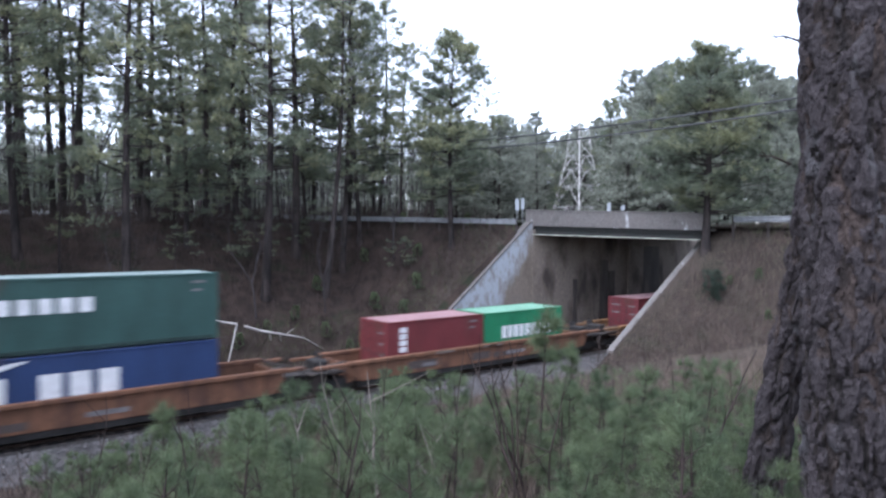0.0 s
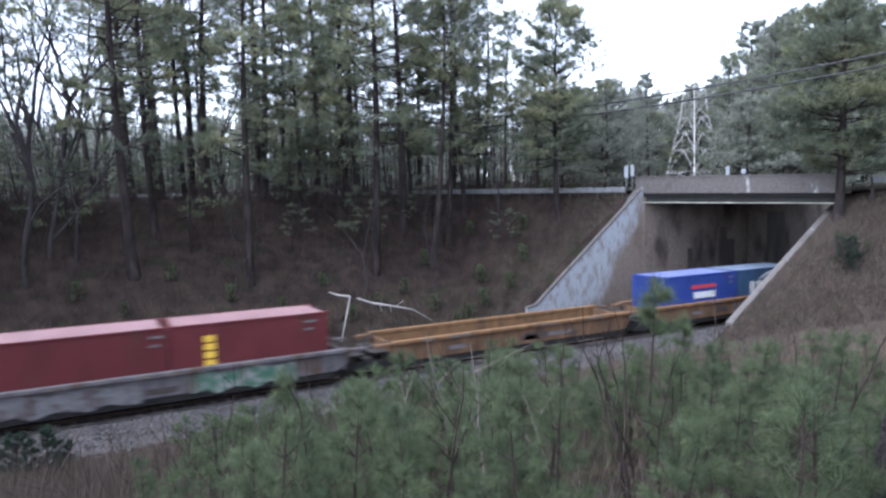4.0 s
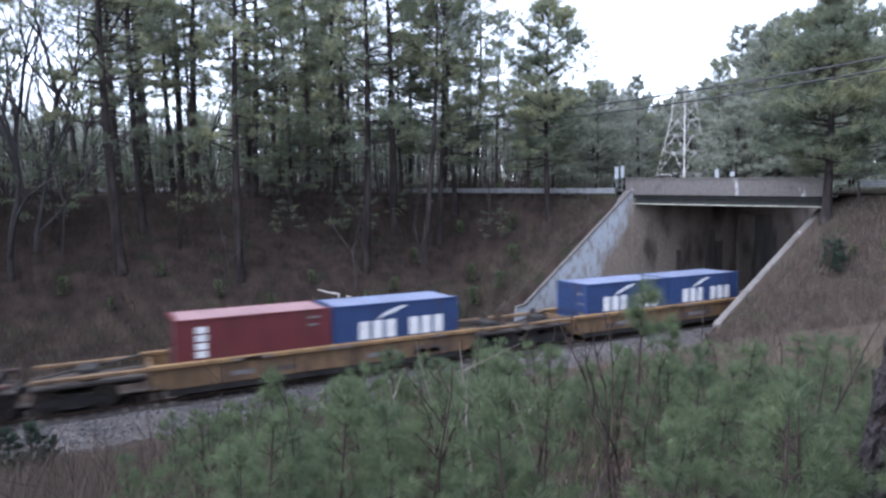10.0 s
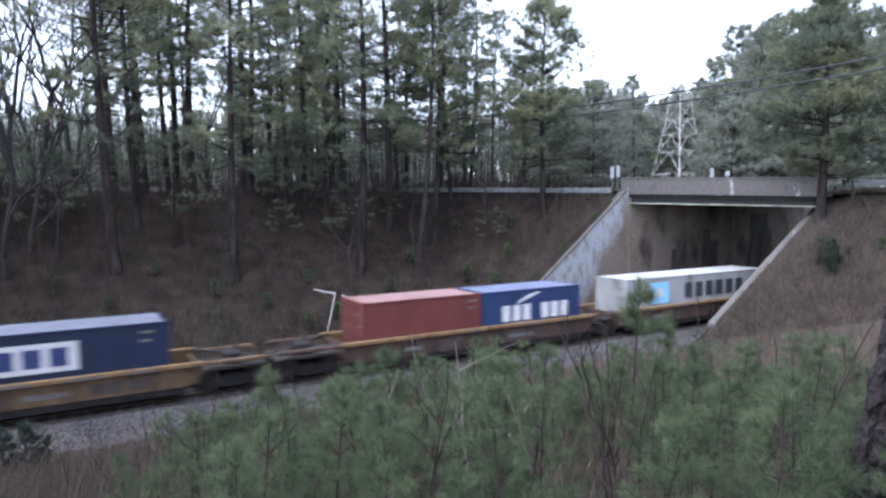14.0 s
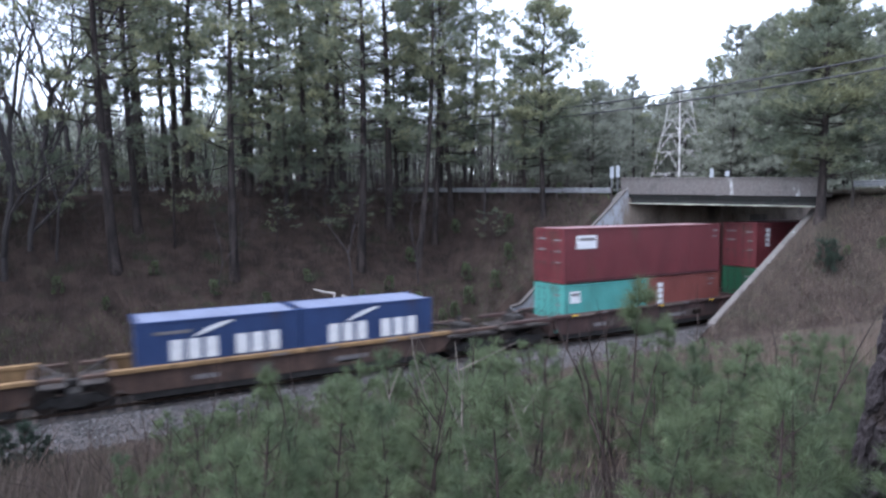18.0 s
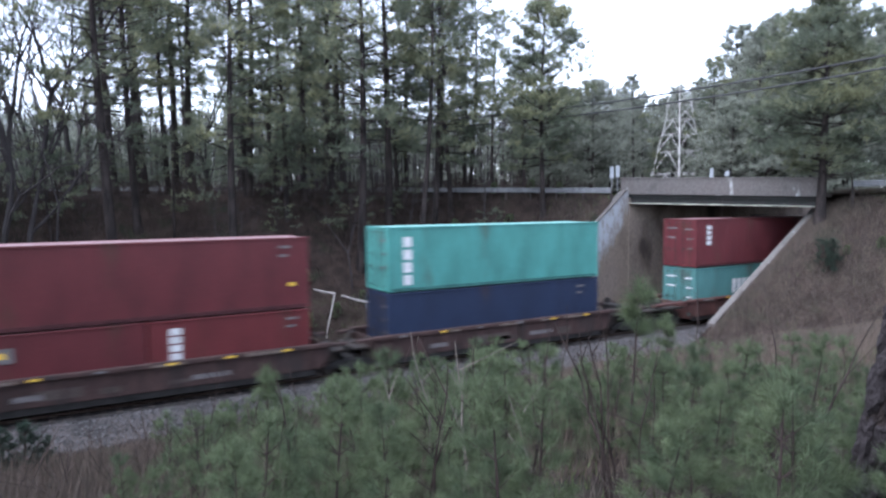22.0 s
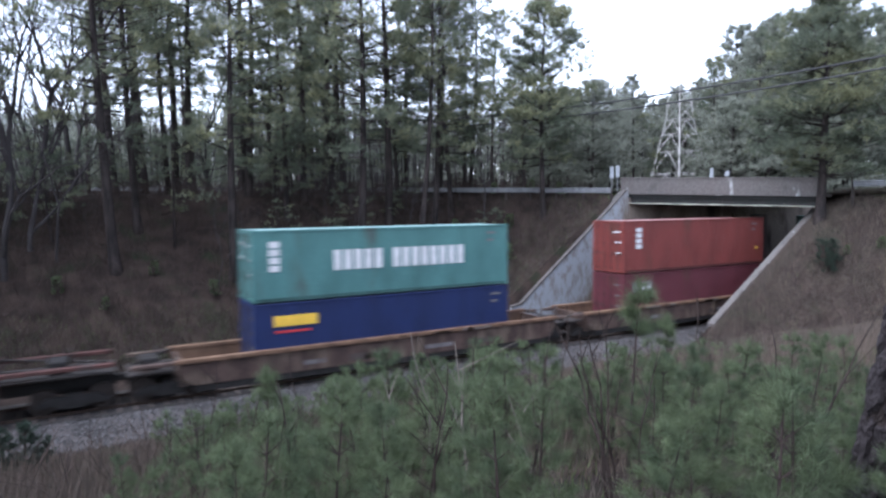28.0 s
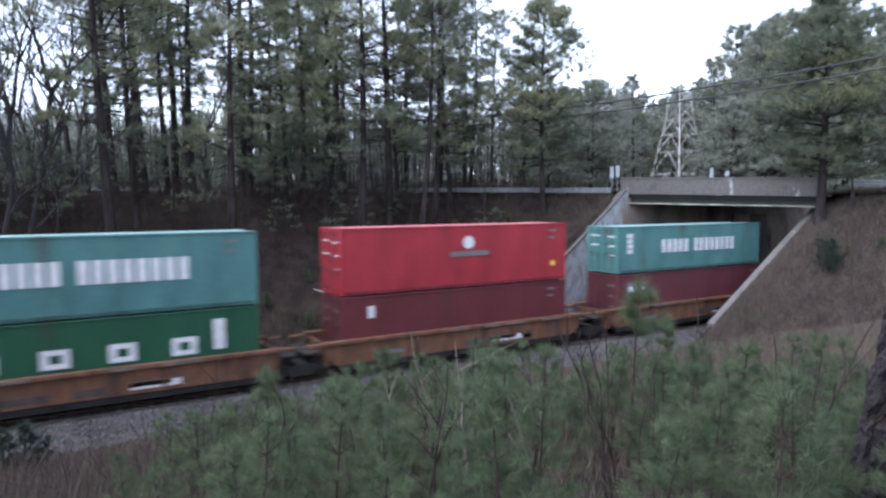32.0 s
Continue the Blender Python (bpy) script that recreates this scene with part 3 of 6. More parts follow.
def make_tower():
    """A power tower seen edge on: splayed legs to the waist, a slim mast with short arms above."""
    t = thing("lattice_tower", "pale grey steel lattice power tower among distant pines", "tower", at=pose(107.0, 64.0, 3.0, 0, 0, -4))

    def leg(h):
        return 5.5 - 3.65 * h / 21.5 if h < 21.5 else max(0.35, 1.85 - 0.075 * (h - 21.5))

    def corner(k, h, u=1.0):
        c, d = ((1, 1), (-1, 1), (-1, -1), (1, -1))[k % 4], ((1, 1), (-1, 1), (-1, -1), (1, -1))[(k + 1) % 4]
        v = (1 - u) / 2
        return ((c[0] * (1 - v) + d[0] * v) * leg(h), (c[1] * (1 - v) + d[1] * v) * leg(h), h)

    hs = [0, 5.5, 10.5, 15.0, 18.5, 21.5, 24.5, 27.5, 30.5, 33.5, 36.5, 39.5, 42.5]
    for k in range(4):
        part("leg", Mesh().tube([corner(k, h) for h in hs], [0.105 - 0.0014 * h for h in hs], 4), M["towersteel"], t)
    for i, (lo, hi) in enumerate(zip(hs, hs[1:])):
        for k in range(4):
            m = Mesh()
            if lo < 21:
                m.tube([corner(k, lo), corner(k, hi, 0.0)], 0.04, 4).tube([corner(k + 1, lo), corner(k, hi, 0.0)], 0.04, 4)
                m.tube([corner(k, (lo + hi) / 2), corner(k, lo + 0.55 * (hi - lo), 0.45)], 0.025, 4)
            else:
                m.tube([corner(k, lo), corner(k + 1, hi)], 0.035, 4)
            m.tube([corner(k, hi), corner(k + 1, hi)], 0.04 if lo < 21 else 0.025, 4)
            part("brace", m, M["towersteel"], t)
    for h, w in ((34.0, 3.6), (39.8, 4.2), (43.0, 2.0)):
        for u in (-1, 1):
            m = Mesh().tube([(u * leg(h), -u * leg(h), h), (u * w, -u * w * 0.9, h + 0.3)], 0.06, 4)
            m.tube([(u * leg(h), -u * leg(h), h + 1.2), (u * w, -u * w * 0.9, h + 0.3)], 0.05, 4)
            part("cross_arm", m, M["towersteel"], t)


def make_cables():
    """Two lines on poles out of view, that sag along the road."""
    for drop, label in ((0.0, "black overhead cable sagging along the road"), (0.58, "black overhead cable slung below another")):
        pts = []
        for i in range(41):
            u = -0.9 + 3.2 * i / 40
            l0, l1, l2 = (u - 1) * (u - 2) / 2, -u * (u - 2), u * (u - 1) / 2
            pts.append((34.19 * l0 + 29.23 * l1 + 21.16 * l2, -13.09 * l0 + 5.26 * l1 + 17.77 * l2, 14.19 * l0 + 13.67 * l1 + 13.64 * l2 - drop))
        tagged(part("overhead_cable", Mesh().tube(pts, 0.05, 5), M["cable"]), label, "cable", "overhead cables")


make_ground()
make_road()
make_track()
make_bridge()
make_guardrail(-72, -1.2, 1.3, "long galvanised steel guardrail beside the road in the woods", 0.5)
make_guardrail(12.6, 48, 0.6, "galvanised steel guardrail beyond the bridge parapet")
for row in ((31.75, 6.05, 0.26, 0.8, 1.85, "narrow pale sign on a steel post at the bridge end"),
            (32.1, 5.85, 0.24, 0.78, 1.85, "narrow pale sign plate beside its twin"),
            (44.6, 8.0, 0.3, 0.8, 2.3, "narrow pale marker sign on a post by the bridge"),
            (46.0, 7.6, 0.36, 0.4, 2.1, "small square pale sign on a post by the bridge")):
    make_sign(*row)
make_tower()
make_cables()


# ---- the train ----
GRIME_SHADE = {}
TRAIN = []  # (object, place in the train, y, z)
L40, L20, HC, ST, HALF = 12.192, 6.058, 2.896, 2.591, 1.219
SHARED = {}


def corrugated(x0, x1, z0, z1, y, out, pitch=0.278, depth=0.036):
    """A side wall with upright corrugations and a little thickness."""
    m = Mesh()
    k = int((x1 - x0) / pitch)
    p = (x1 - x0) / k
    cut = [(0, 0), (0.26, 0), (0.5, 1), (0.76, 1)]
    line = [(x0 + (i + u) * p, y - out * depth * d) for i in range(k) for u, d in cut] + [(x1, y)]
    n = len(line)
    for yy in (0.0, -0.03 * out):
        m.v += [(x, q + yy, z) for z in (z0, z1) for x, q in line]
    f = [(i, i + 1, n + i + 1, n + i) for i in range(n - 1)]
    g = [(2 * n + i + 1, 2 * n + i, 3 * n + i, 3 * n + i + 1) for i in range(n - 1)]
    m.f = (f + g) if out < 0 else [q[::-1] for q in f + g]
    return m


def end_wall(h, x, out):
    m = Mesh()
    k = 8
    p = 2.2 / k
    line = [(-1.1 + (i + u) * p, d) for i in range(k) for u, d in ((0, 0), (0.3, 0), (0.5, 1), (0.8, 1))] + [(1.1, 0)]
    n = len(line)
    m.v = [(x - out * 0.04 * d, y, z) for z in (0.15, h - 0.12) for y, d in line]
    m.f = [(i, i + 1, n + i + 1, n + i) if out > 0 else (i + 1, i, n + i, n + i + 1) for i in range(n - 1)]
    return m


def container_meshes(length, h):
    """The meshes of one size of container, shared by all boxes of that size."""
    if (length, h) in SHARED:
        return SHARED[length, h]
    d = {"side_panel": [corrugated(0.16, length - 0.16, 0.16, h - 0.1, s * (HALF - 0.012), s).data("side_panel") for s in (-1, 1)]}
    posts, cast, rails = [], [], []
    for x in (0, length):
        for s in (-1, 1):
            u = 1 if x == 0 else -1
            xa, xb = sorted((x, x + u * 0.165))
            ya, yb = sorted((s * HALF, s * (HALF - 0.16)))
            posts.append(Mesh().box(xa, xb, ya, yb, 0.118, h - 0.118, 0.012).data("corner_post"))
            for z0, z1 in ((0, 0.118), (h - 0.118, h)):
                cast.append(Mesh().box(xa - 0.003, xb + 0.003, ya - 0.003, yb + 0.003, z0, z1, 0.014).data("corner_casting"))
    for s in (-1, 1):
        ya, yb = sorted((s * HALF, s * (HALF - 0.07)))
        rails.append(Mesh().box(0.165, length - 0.165, ya, yb, h - 0.10, h - 0.012, 0.012).data("top_rail"))
        rails.append(Mesh().box(0.165, length - 0.165, ya, yb, 0.01, 0.16, 0.012).data("bottom_rail"))
    d["corner_post"], d["corner_casting"], d["rail"] = posts, cast, rails
    roof = Mesh()
    k = int(length / 0.52)
    p = (length - 0.34) / k
    line = [(0.17 + (i + u) * p, h - (0.018 if low == 0 else 0.034)) for i in range(k) for u, low in ((0, 0), (0.72, 0), (0.78, 1), (0.94, 1))] + [(length - 0.17, h - 0.018)]
    n = len(line)
    roof.v = [(x, y, z) for y in (-HALF + 0.071, HALF - 0.071) for x, z in line] + [(x, y, h - 0.06) for y in (-HALF + 0.071, HALF - 0.071) for x, z in line]
    roof.f = [(i, i + 1, n + i + 1, n + i) for i in range(n - 1)] + [(2 * n + i + 1, 2 * n + i, 3 * n + i, 3 * n + i + 1) for i in range(n - 1)]
    d["roof"] = [roof.data("roof")]
    d["floor"] = [Mesh().box(0.166, length - 0.166, -HALF + 0.071, HALF - 0.071, 0.05, 0.15).data("floor")]
    d["end_wall"] = [end_wall(h, length - 0.03, 1).data("end_wall")]
    doors, rods = [], []
    for s in (-1, 1):
        ya, yb = sorted((s * 0.012, s * 1.055))
        m = Mesh().box(0.02, 0.07, ya, yb, 0.15, h - 0.12, 0.01)
        for z in (0.25, 0.42, 0.58, 0.75):
            m.box(0.012, 0.0199, ya + 0.09, yb - 0.09, 0.15 + z * (h - 0.3) - 0.14, 0.15 + z * (h - 0.3), 0.004)
        doors.append(m.data("door"))
        for q in (0.28, 0.78):
            m = Mesh().tube([(-0.022, s * q, 0.16), (-0.022, s * q, h - 0.14)], 0.017, 6)
            for z in (0.2, 0.9, 1.6, h - 0.3):
                m.box(-0.04, 0.0115, s * q - 0.03, s * q + 0.03, z, z + 0.09)
            m.box(-0.05, -0.03, s * q - 0.02, s * q + 0.3 * s * 0.9 if s > 0 else s * q + 0.02, 1.05, 1.1) if s > 0 else m.box(-0.05, -0.03, s * q - 0.27, s * q + 0.02, 1.05, 1.1)
            rods.append(m.data("lock_rod"))
    d["door"], d["lock_rod"] = doors, rods
    d["header"] = [Mesh().box(0.005, 0.12, -1.058, 1.058, z0, z1, 0.01).data("header") for z0, z1 in ((0.02, 0.148), (h - 0.118, h - 0.015))]
    SHARED[length, h] = d
    return d


def blocks(x0, x1, z0, z1, counts, y=-HALF - 0.008, gap=0.22, open_by=0.0):
    """Plain letter-sized blocks for the painted names, one mesh each, on the side that faces the bank. open_by: how much of a block's middle is left bare."""
    total = sum(counts) + 0.8 * (len(counts) - 1)
    w = (x1 - x0) / total
    out, x = [], x0
    for c in counts:
        for i in range(c):
            a, b = x + w * gap / 2, x + w * (1 - gap / 2)
            if open_by:
                u, v = (b - a) * (1 - open_by) / 2, (z1 - z0) * (1 - open_by) / 2
                m = Mesh().box(a, a + u, y, y + 0.006, z0, z1).box(b - u, b, y, y + 0.006, z0, z1)
                m.box(a + u, b - u, y, y + 0.006, z0, z0 + v).box(a + u, b - u, y, y + 0.006, z1 - v, z1)
            else:
                m = Mesh().box(a, b, y, y + 0.006, z0, z1)
            out.append(m)
            x += w
        x += 0.8 * w
    return out


def swoosh(x0, x1, z0, z1, y=-HALF - 0.008):
    m = Mesh()
    n = 9
    for i in range(n):
        u, v = i / n, (i + 1) / n
        f = lambda s: (x0 + (x1 - x0) * s, z0 + (z1 - z0) * (1 - (1 - s) ** 2))
        (xa, za), (xb, zb) = f(u), f(v)
        ta, tb = 0.04 + 0.14 * math.sin(math.pi * u), 0.04 + 0.14 * math.sin(math.pi * v)
        m.prism([(xa, za - ta), (xb, zb - tb), (xb, zb), (xa, za)], y, y + 0.006)
    return m


def plate(x0, x1, z0, z1, y=-HALF - 0.006):
    return Mesh().box(x0, x1, y, y + 0.005, z0, z1)


def disc(x, z, r, y=-HALF - 0.008):
    return Mesh().prism([(x + r * math.cos(k * 0.5236), z + r * math.sin(k * 0.5236)) for k in range(12)], y, y + 0.006)


def end_marks(h, cols=1):
    """Small pale data panels on the doors."""
    spots = [(0.80, -0.95, -0.45), (0.60, -0.95, -0.55), (0.40, -0.95, -0.60)] + ([(0.82, 0.2, 0.95), (0.62, 0.25, 0.95)] if cols > 1 else [])
    return [Mesh().box(0.004, 0.011, y0, y1, z * h - 0.09, z * h) for z, y0, y1 in spots]


def marks(style, L, h):
    """(mesh, material) for the paint marks of one style of box."""
    W, out = M["white"], []

    def upright(f, m=W, z0=0.42, z1=0.86):
        return [(plate(f * L, f * L + 0.42, (z0 + (z1 - z0) * i / 4) * h, (z0 + (z1 - z0) * (i + 0.8) / 4) * h), m) for i in range(4)]

    def data(f):
        return [(plate(f * L, f * L + 0.5 - 0.12 * i, (0.85 - 0.12 * i) * h, (0.885 - 0.12 * i) * h), M["mutedmark"]) for i in range(2)]

    if style == "swoosh_names":
        out += [(b, W) for b in blocks(0.18 * L, 0.88 * L, 0.41 * h, 0.71 * h, (3, 3), gap=0.26)] + [(swoosh(0.33 * L, 0.57 * L, 0.74 * h, 0.93 * h), W)]
    elif style == "swoosh_names_long":
        out += [(b, W) for b in blocks(0.22 * L, 0.72 * L, 0.42 * h, 0.74 * h, (3, 3), gap=0.26)] + [(swoosh(0.34 * L, 0.48 * L, 0.76 * h, 0.94 * h), W)]
    elif style == "swoosh_strip":
        out += marks("swoosh_names", L, h) + [(plate(0.10 * L, 0.32 * L, 0.80 * h, 0.845 * h), M["mutedmark"])]
    elif style == "two_names":
        out += [(b, W) for b in blocks(0.27 * L, 0.80 * L, 0.40 * h, 0.69 * h, (5, 8), gap=0.30)] + upright(0.055) + data(0.9)
    elif style == "two_names_low":
        out += [(b, W) for b in blocks(0.27 * L, 0.80 * L, 0.42 * h, 0.72 * h, (5, 8), gap=0.30)] + data(0.9)
    elif style == "two_words_small":
        out += [(b, W) for b in blocks(0.17 * L, 0.86 * L, 0.43 * h, 0.62 * h, (5, 6), gap=0.08)]
    elif style == "one_name":
        out += [(b, W) for b in blocks(0.22 * L, 0.79 * L, 0.42 * h, 0.67 * h, (9,), gap=0.3)] + data(0.84)
    elif style == "one_name_short":
        out += [(b, W) for b in blocks(0.2 * L, 0.86 * L, 0.44 * h, 0.70 * h, (9,), gap=0.3)] + data(0.72)
    elif style == "capital_name":
        out += [(b, W) for b in blocks(0.30 * L, 0.65 * L, 0.52 * h, 0.72 * h, (7,), gap=0.3)] + data(0.92)
    elif style == "spaced_four":
        out += [(b, W) for b in blocks(0.20 * L, 0.92 * L, 0.42 * h, 0.66 * h, (4,), gap=0.55, open_by=0.45)] + [(plate(0.93 * L, 0.965 * L, 0.40 * h, 0.85 * h), W)]
    elif style == "spaced_four_low":
        out += [(b, W) for b in blocks(0.18 * L, 0.86 * L, 0.43 * h, 0.66 * h, (4,), gap=0.58, open_by=0.45)] + [(plate(0.86 * L, 0.895 * L, 0.46 * h, 0.86 * h), W)]
    elif style == "tight_four_low":
        out += [(b, W) for b in blocks(0.17 * L, 0.66 * L, 0.38 * h, 0.60 * h, (4,), gap=0.16, open_by=0.45)] + [(plate(0.76 * L, 0.84 * L, 0.42 * h, 0.80 * h), W)]
    elif style == "spaced_five":
        out += [(b, M["navymark"]) for b in blocks(0.27 * L, 0.79 * L, 0.40 * h, 0.66 * h, (5,), gap=0.42, open_by=0.45)] + [(plate(0.44 * L, 0.49 * L, 0.14 * h, 0.28 * h), M["darkmark"]), (plate(0.10 * L, 0.2 * L, 0.80 * h, 0.86 * h), M["navymark"])]
    elif style == "spaced_five_low":
        out += [(b, M["navymark"]) for b in blocks(0.28 * L, 0.78 * L, 0.43 * h, 0.68 * h, (5,), gap=0.42, open_by=0.45)] + [(plate(0.08 * L, 0.24 * L, 0.80 * h, 0.86 * h), M["navymark"])]
    elif style == "banner":
        out += [(plate(0.32 * L, 0.76 * L, 0.45 * h, 0.84 * h), W)]
        out += [(b, M["redmark"]) for b in blocks(0.335 * L, 0.535 * L, 0.52 * h, 0.77 * h, (3,), -HALF - 0.012, 0.3)]
        out += [(b, M["navymark"]) for b in blocks(0.55 * L, 0.745 * L, 0.52 * h, 0.77 * h, (3,), -HALF - 0.012, 0.3)] + data(0.92)
    elif style == "square_and_name":
        out += [(plate(0.15 * L, 0.27 * L, 0.42 * h, 0.88 * h), M["bluemark"]), (disc(0.21 * L, 0.65 * h, 0.3, -HALF - 0.012), W)]
        out += [(b, M["darkmark"]) for b in blocks(0.37 * L, 0.82 * L, 0.48 * h, 0.82 * h, (6,), gap=0.3)]
    elif style == "red_name":
        out += [(b, M["redmark"]) for b in blocks(0.36 * L, 0.70 * L, 0.68 * h, 0.76 * h, (7,), gap=0.1)] + [(plate(0.39 * L, 0.69 * L, 0.46 * h, 0.60 * h), W)] + data(0.88)
    elif style == "upright":
        out += upright(0.12, W, 0.42, 0.90) + data(0.84)
    elif style == "upright_mid":
        out += upright(0.075, W, 0.46, 0.88) + data(0.9) + [(plate(0.93 * L, 0.955 * L, 0.32 * h, 0.37 * h), M["yellowmark"])]
    elif style == "upright_tall":
        out += upright(0.06, W, 0.1, 0.88)
    elif style == "upright_yellow":
        out += upright(0.2, M["yellowmark"], 0.36, 0.84) + data(0.84)
    elif style == "label":
        out += [(plate(0.07 * L, 0.185 * L, 0.62 * h, 0.86 * h), W), (plate(0.085 * L, 0.175 * L, 0.76 * h, 0.82 * h, -HALF - 0.010), M["mutedmark"])] + data(0.94)
    elif style == "label_low":
        out += [(plate(0.055 * L, 0.18 * L, 0.62 * h, 0.84 * h), M["mutedmark"]), (plate(0.065 * L, 0.165 * L, 0.66 * h, 0.76 * h, -HALF - 0.010), W)] + data(0.93)
    elif style == "yellow_label":
        out += [(plate(0.065 * L, 0.215 * L, 0.67 * h, 0.82 * h), M["yellowmark"]), (plate(0.07 * L, 0.19 * L, 0.58 * h, 0.61 * h), M["redmark"])] + data(0.92)
    elif style == "yellow_stripe":
        out += [(plate(0.10 * L, 0.34 * L, 0.62 * h, 0.82 * h), M["mutedmark"]), (plate(0.14 * L, 0.30 * L, 0.68 * h, 0.76 * h, -HALF - 0.010), M["yellowmark"])]
    elif style == "cloud":
        out += [(disc(0.55 * L + o, 0.50 * h + q, r), W) for o, q, r in ((-0.5, 0, 0.28), (-0.1, 0.16, 0.36), (0.4, 0.1, 0.32), (0.7, -0.05, 0.2))] + data(0.84)
    elif style == "emblem":
        out += [(disc(0.52 * L, 0.72 * h, 0.30), W), (plate(0.44 * L, 0.61 * L, 0.50 * h, 0.58 * h), M["mutedmark"]), (disc(0.93 * L, 0.30 * h, 0.15), M["yellowmark"])] + data(0.91)
    elif style == "small_mark":
        out += [(plate(0.10 * L, 0.125 * L, 0.66 * h, 0.84 * h), W)] + data(0.9)
    elif style == "faint_name":
        out += [(b, M["mutedmark"]) for b in blocks(0.38 * L, 0.66 * L, 0.62 * h, 0.78 * h, (7,), gap=0.1)]
    else:
        out += data(0.88)
    return out


def make_container(size, h, colour, style, label, place, z):
    L = L40 if size == 40 else L20
    c = thing("shipping_container", label, "container", "containers on the train")
    paintm, d = BOX[colour], container_meshes(L, h)
    if colour not in ROOFS:
        ROOFS[colour] = faded(paintm.name + "_roof", HUES[paintm.name])
    # bottom rails darkened for grime and for the shaded gap between tiers
    if colour not in GRIME_SHADE:
        GRIME_SHADE[colour] = mat(paintm.name + "_grimy", [q * 0.30 + 0.006 for q in HUES[paintm.name]], 0.8, 0, 1.5, 0.4, 20, 0.1)
    part("roof", d["roof"][0], ROOFS[colour], c, "bleached, dusty steel roof")
    for kind in ("side_panel", "corner_post", "rail", "floor", "end_wall", "header", "door"):
        for me in d[kind]:
            name = me.name.split(".")[0]
            part(name, me, GRIME_SHADE[colour] if name == "bottom_rail" else paintm, c)
    for me in d["corner_casting"]:
        part("corner_casting", me, paintm, c)
    for me in d["lock_rod"]:
        part("lock_rod", me, M["deckgrey"] if colour != "white" else paintm, c)
    for me, m in marks(style, L, h):
        part("marking", me, m, c)
    for me in end_marks(h, 2 if colour in ("red", "maroon", "teal") else 1):
        part("data_panel", me, M["mutedmark"] if colour not in ("red", "teal", "orange") else M["white"], c)
    TRAIN.append((c, place, 0.0, z))
    return c


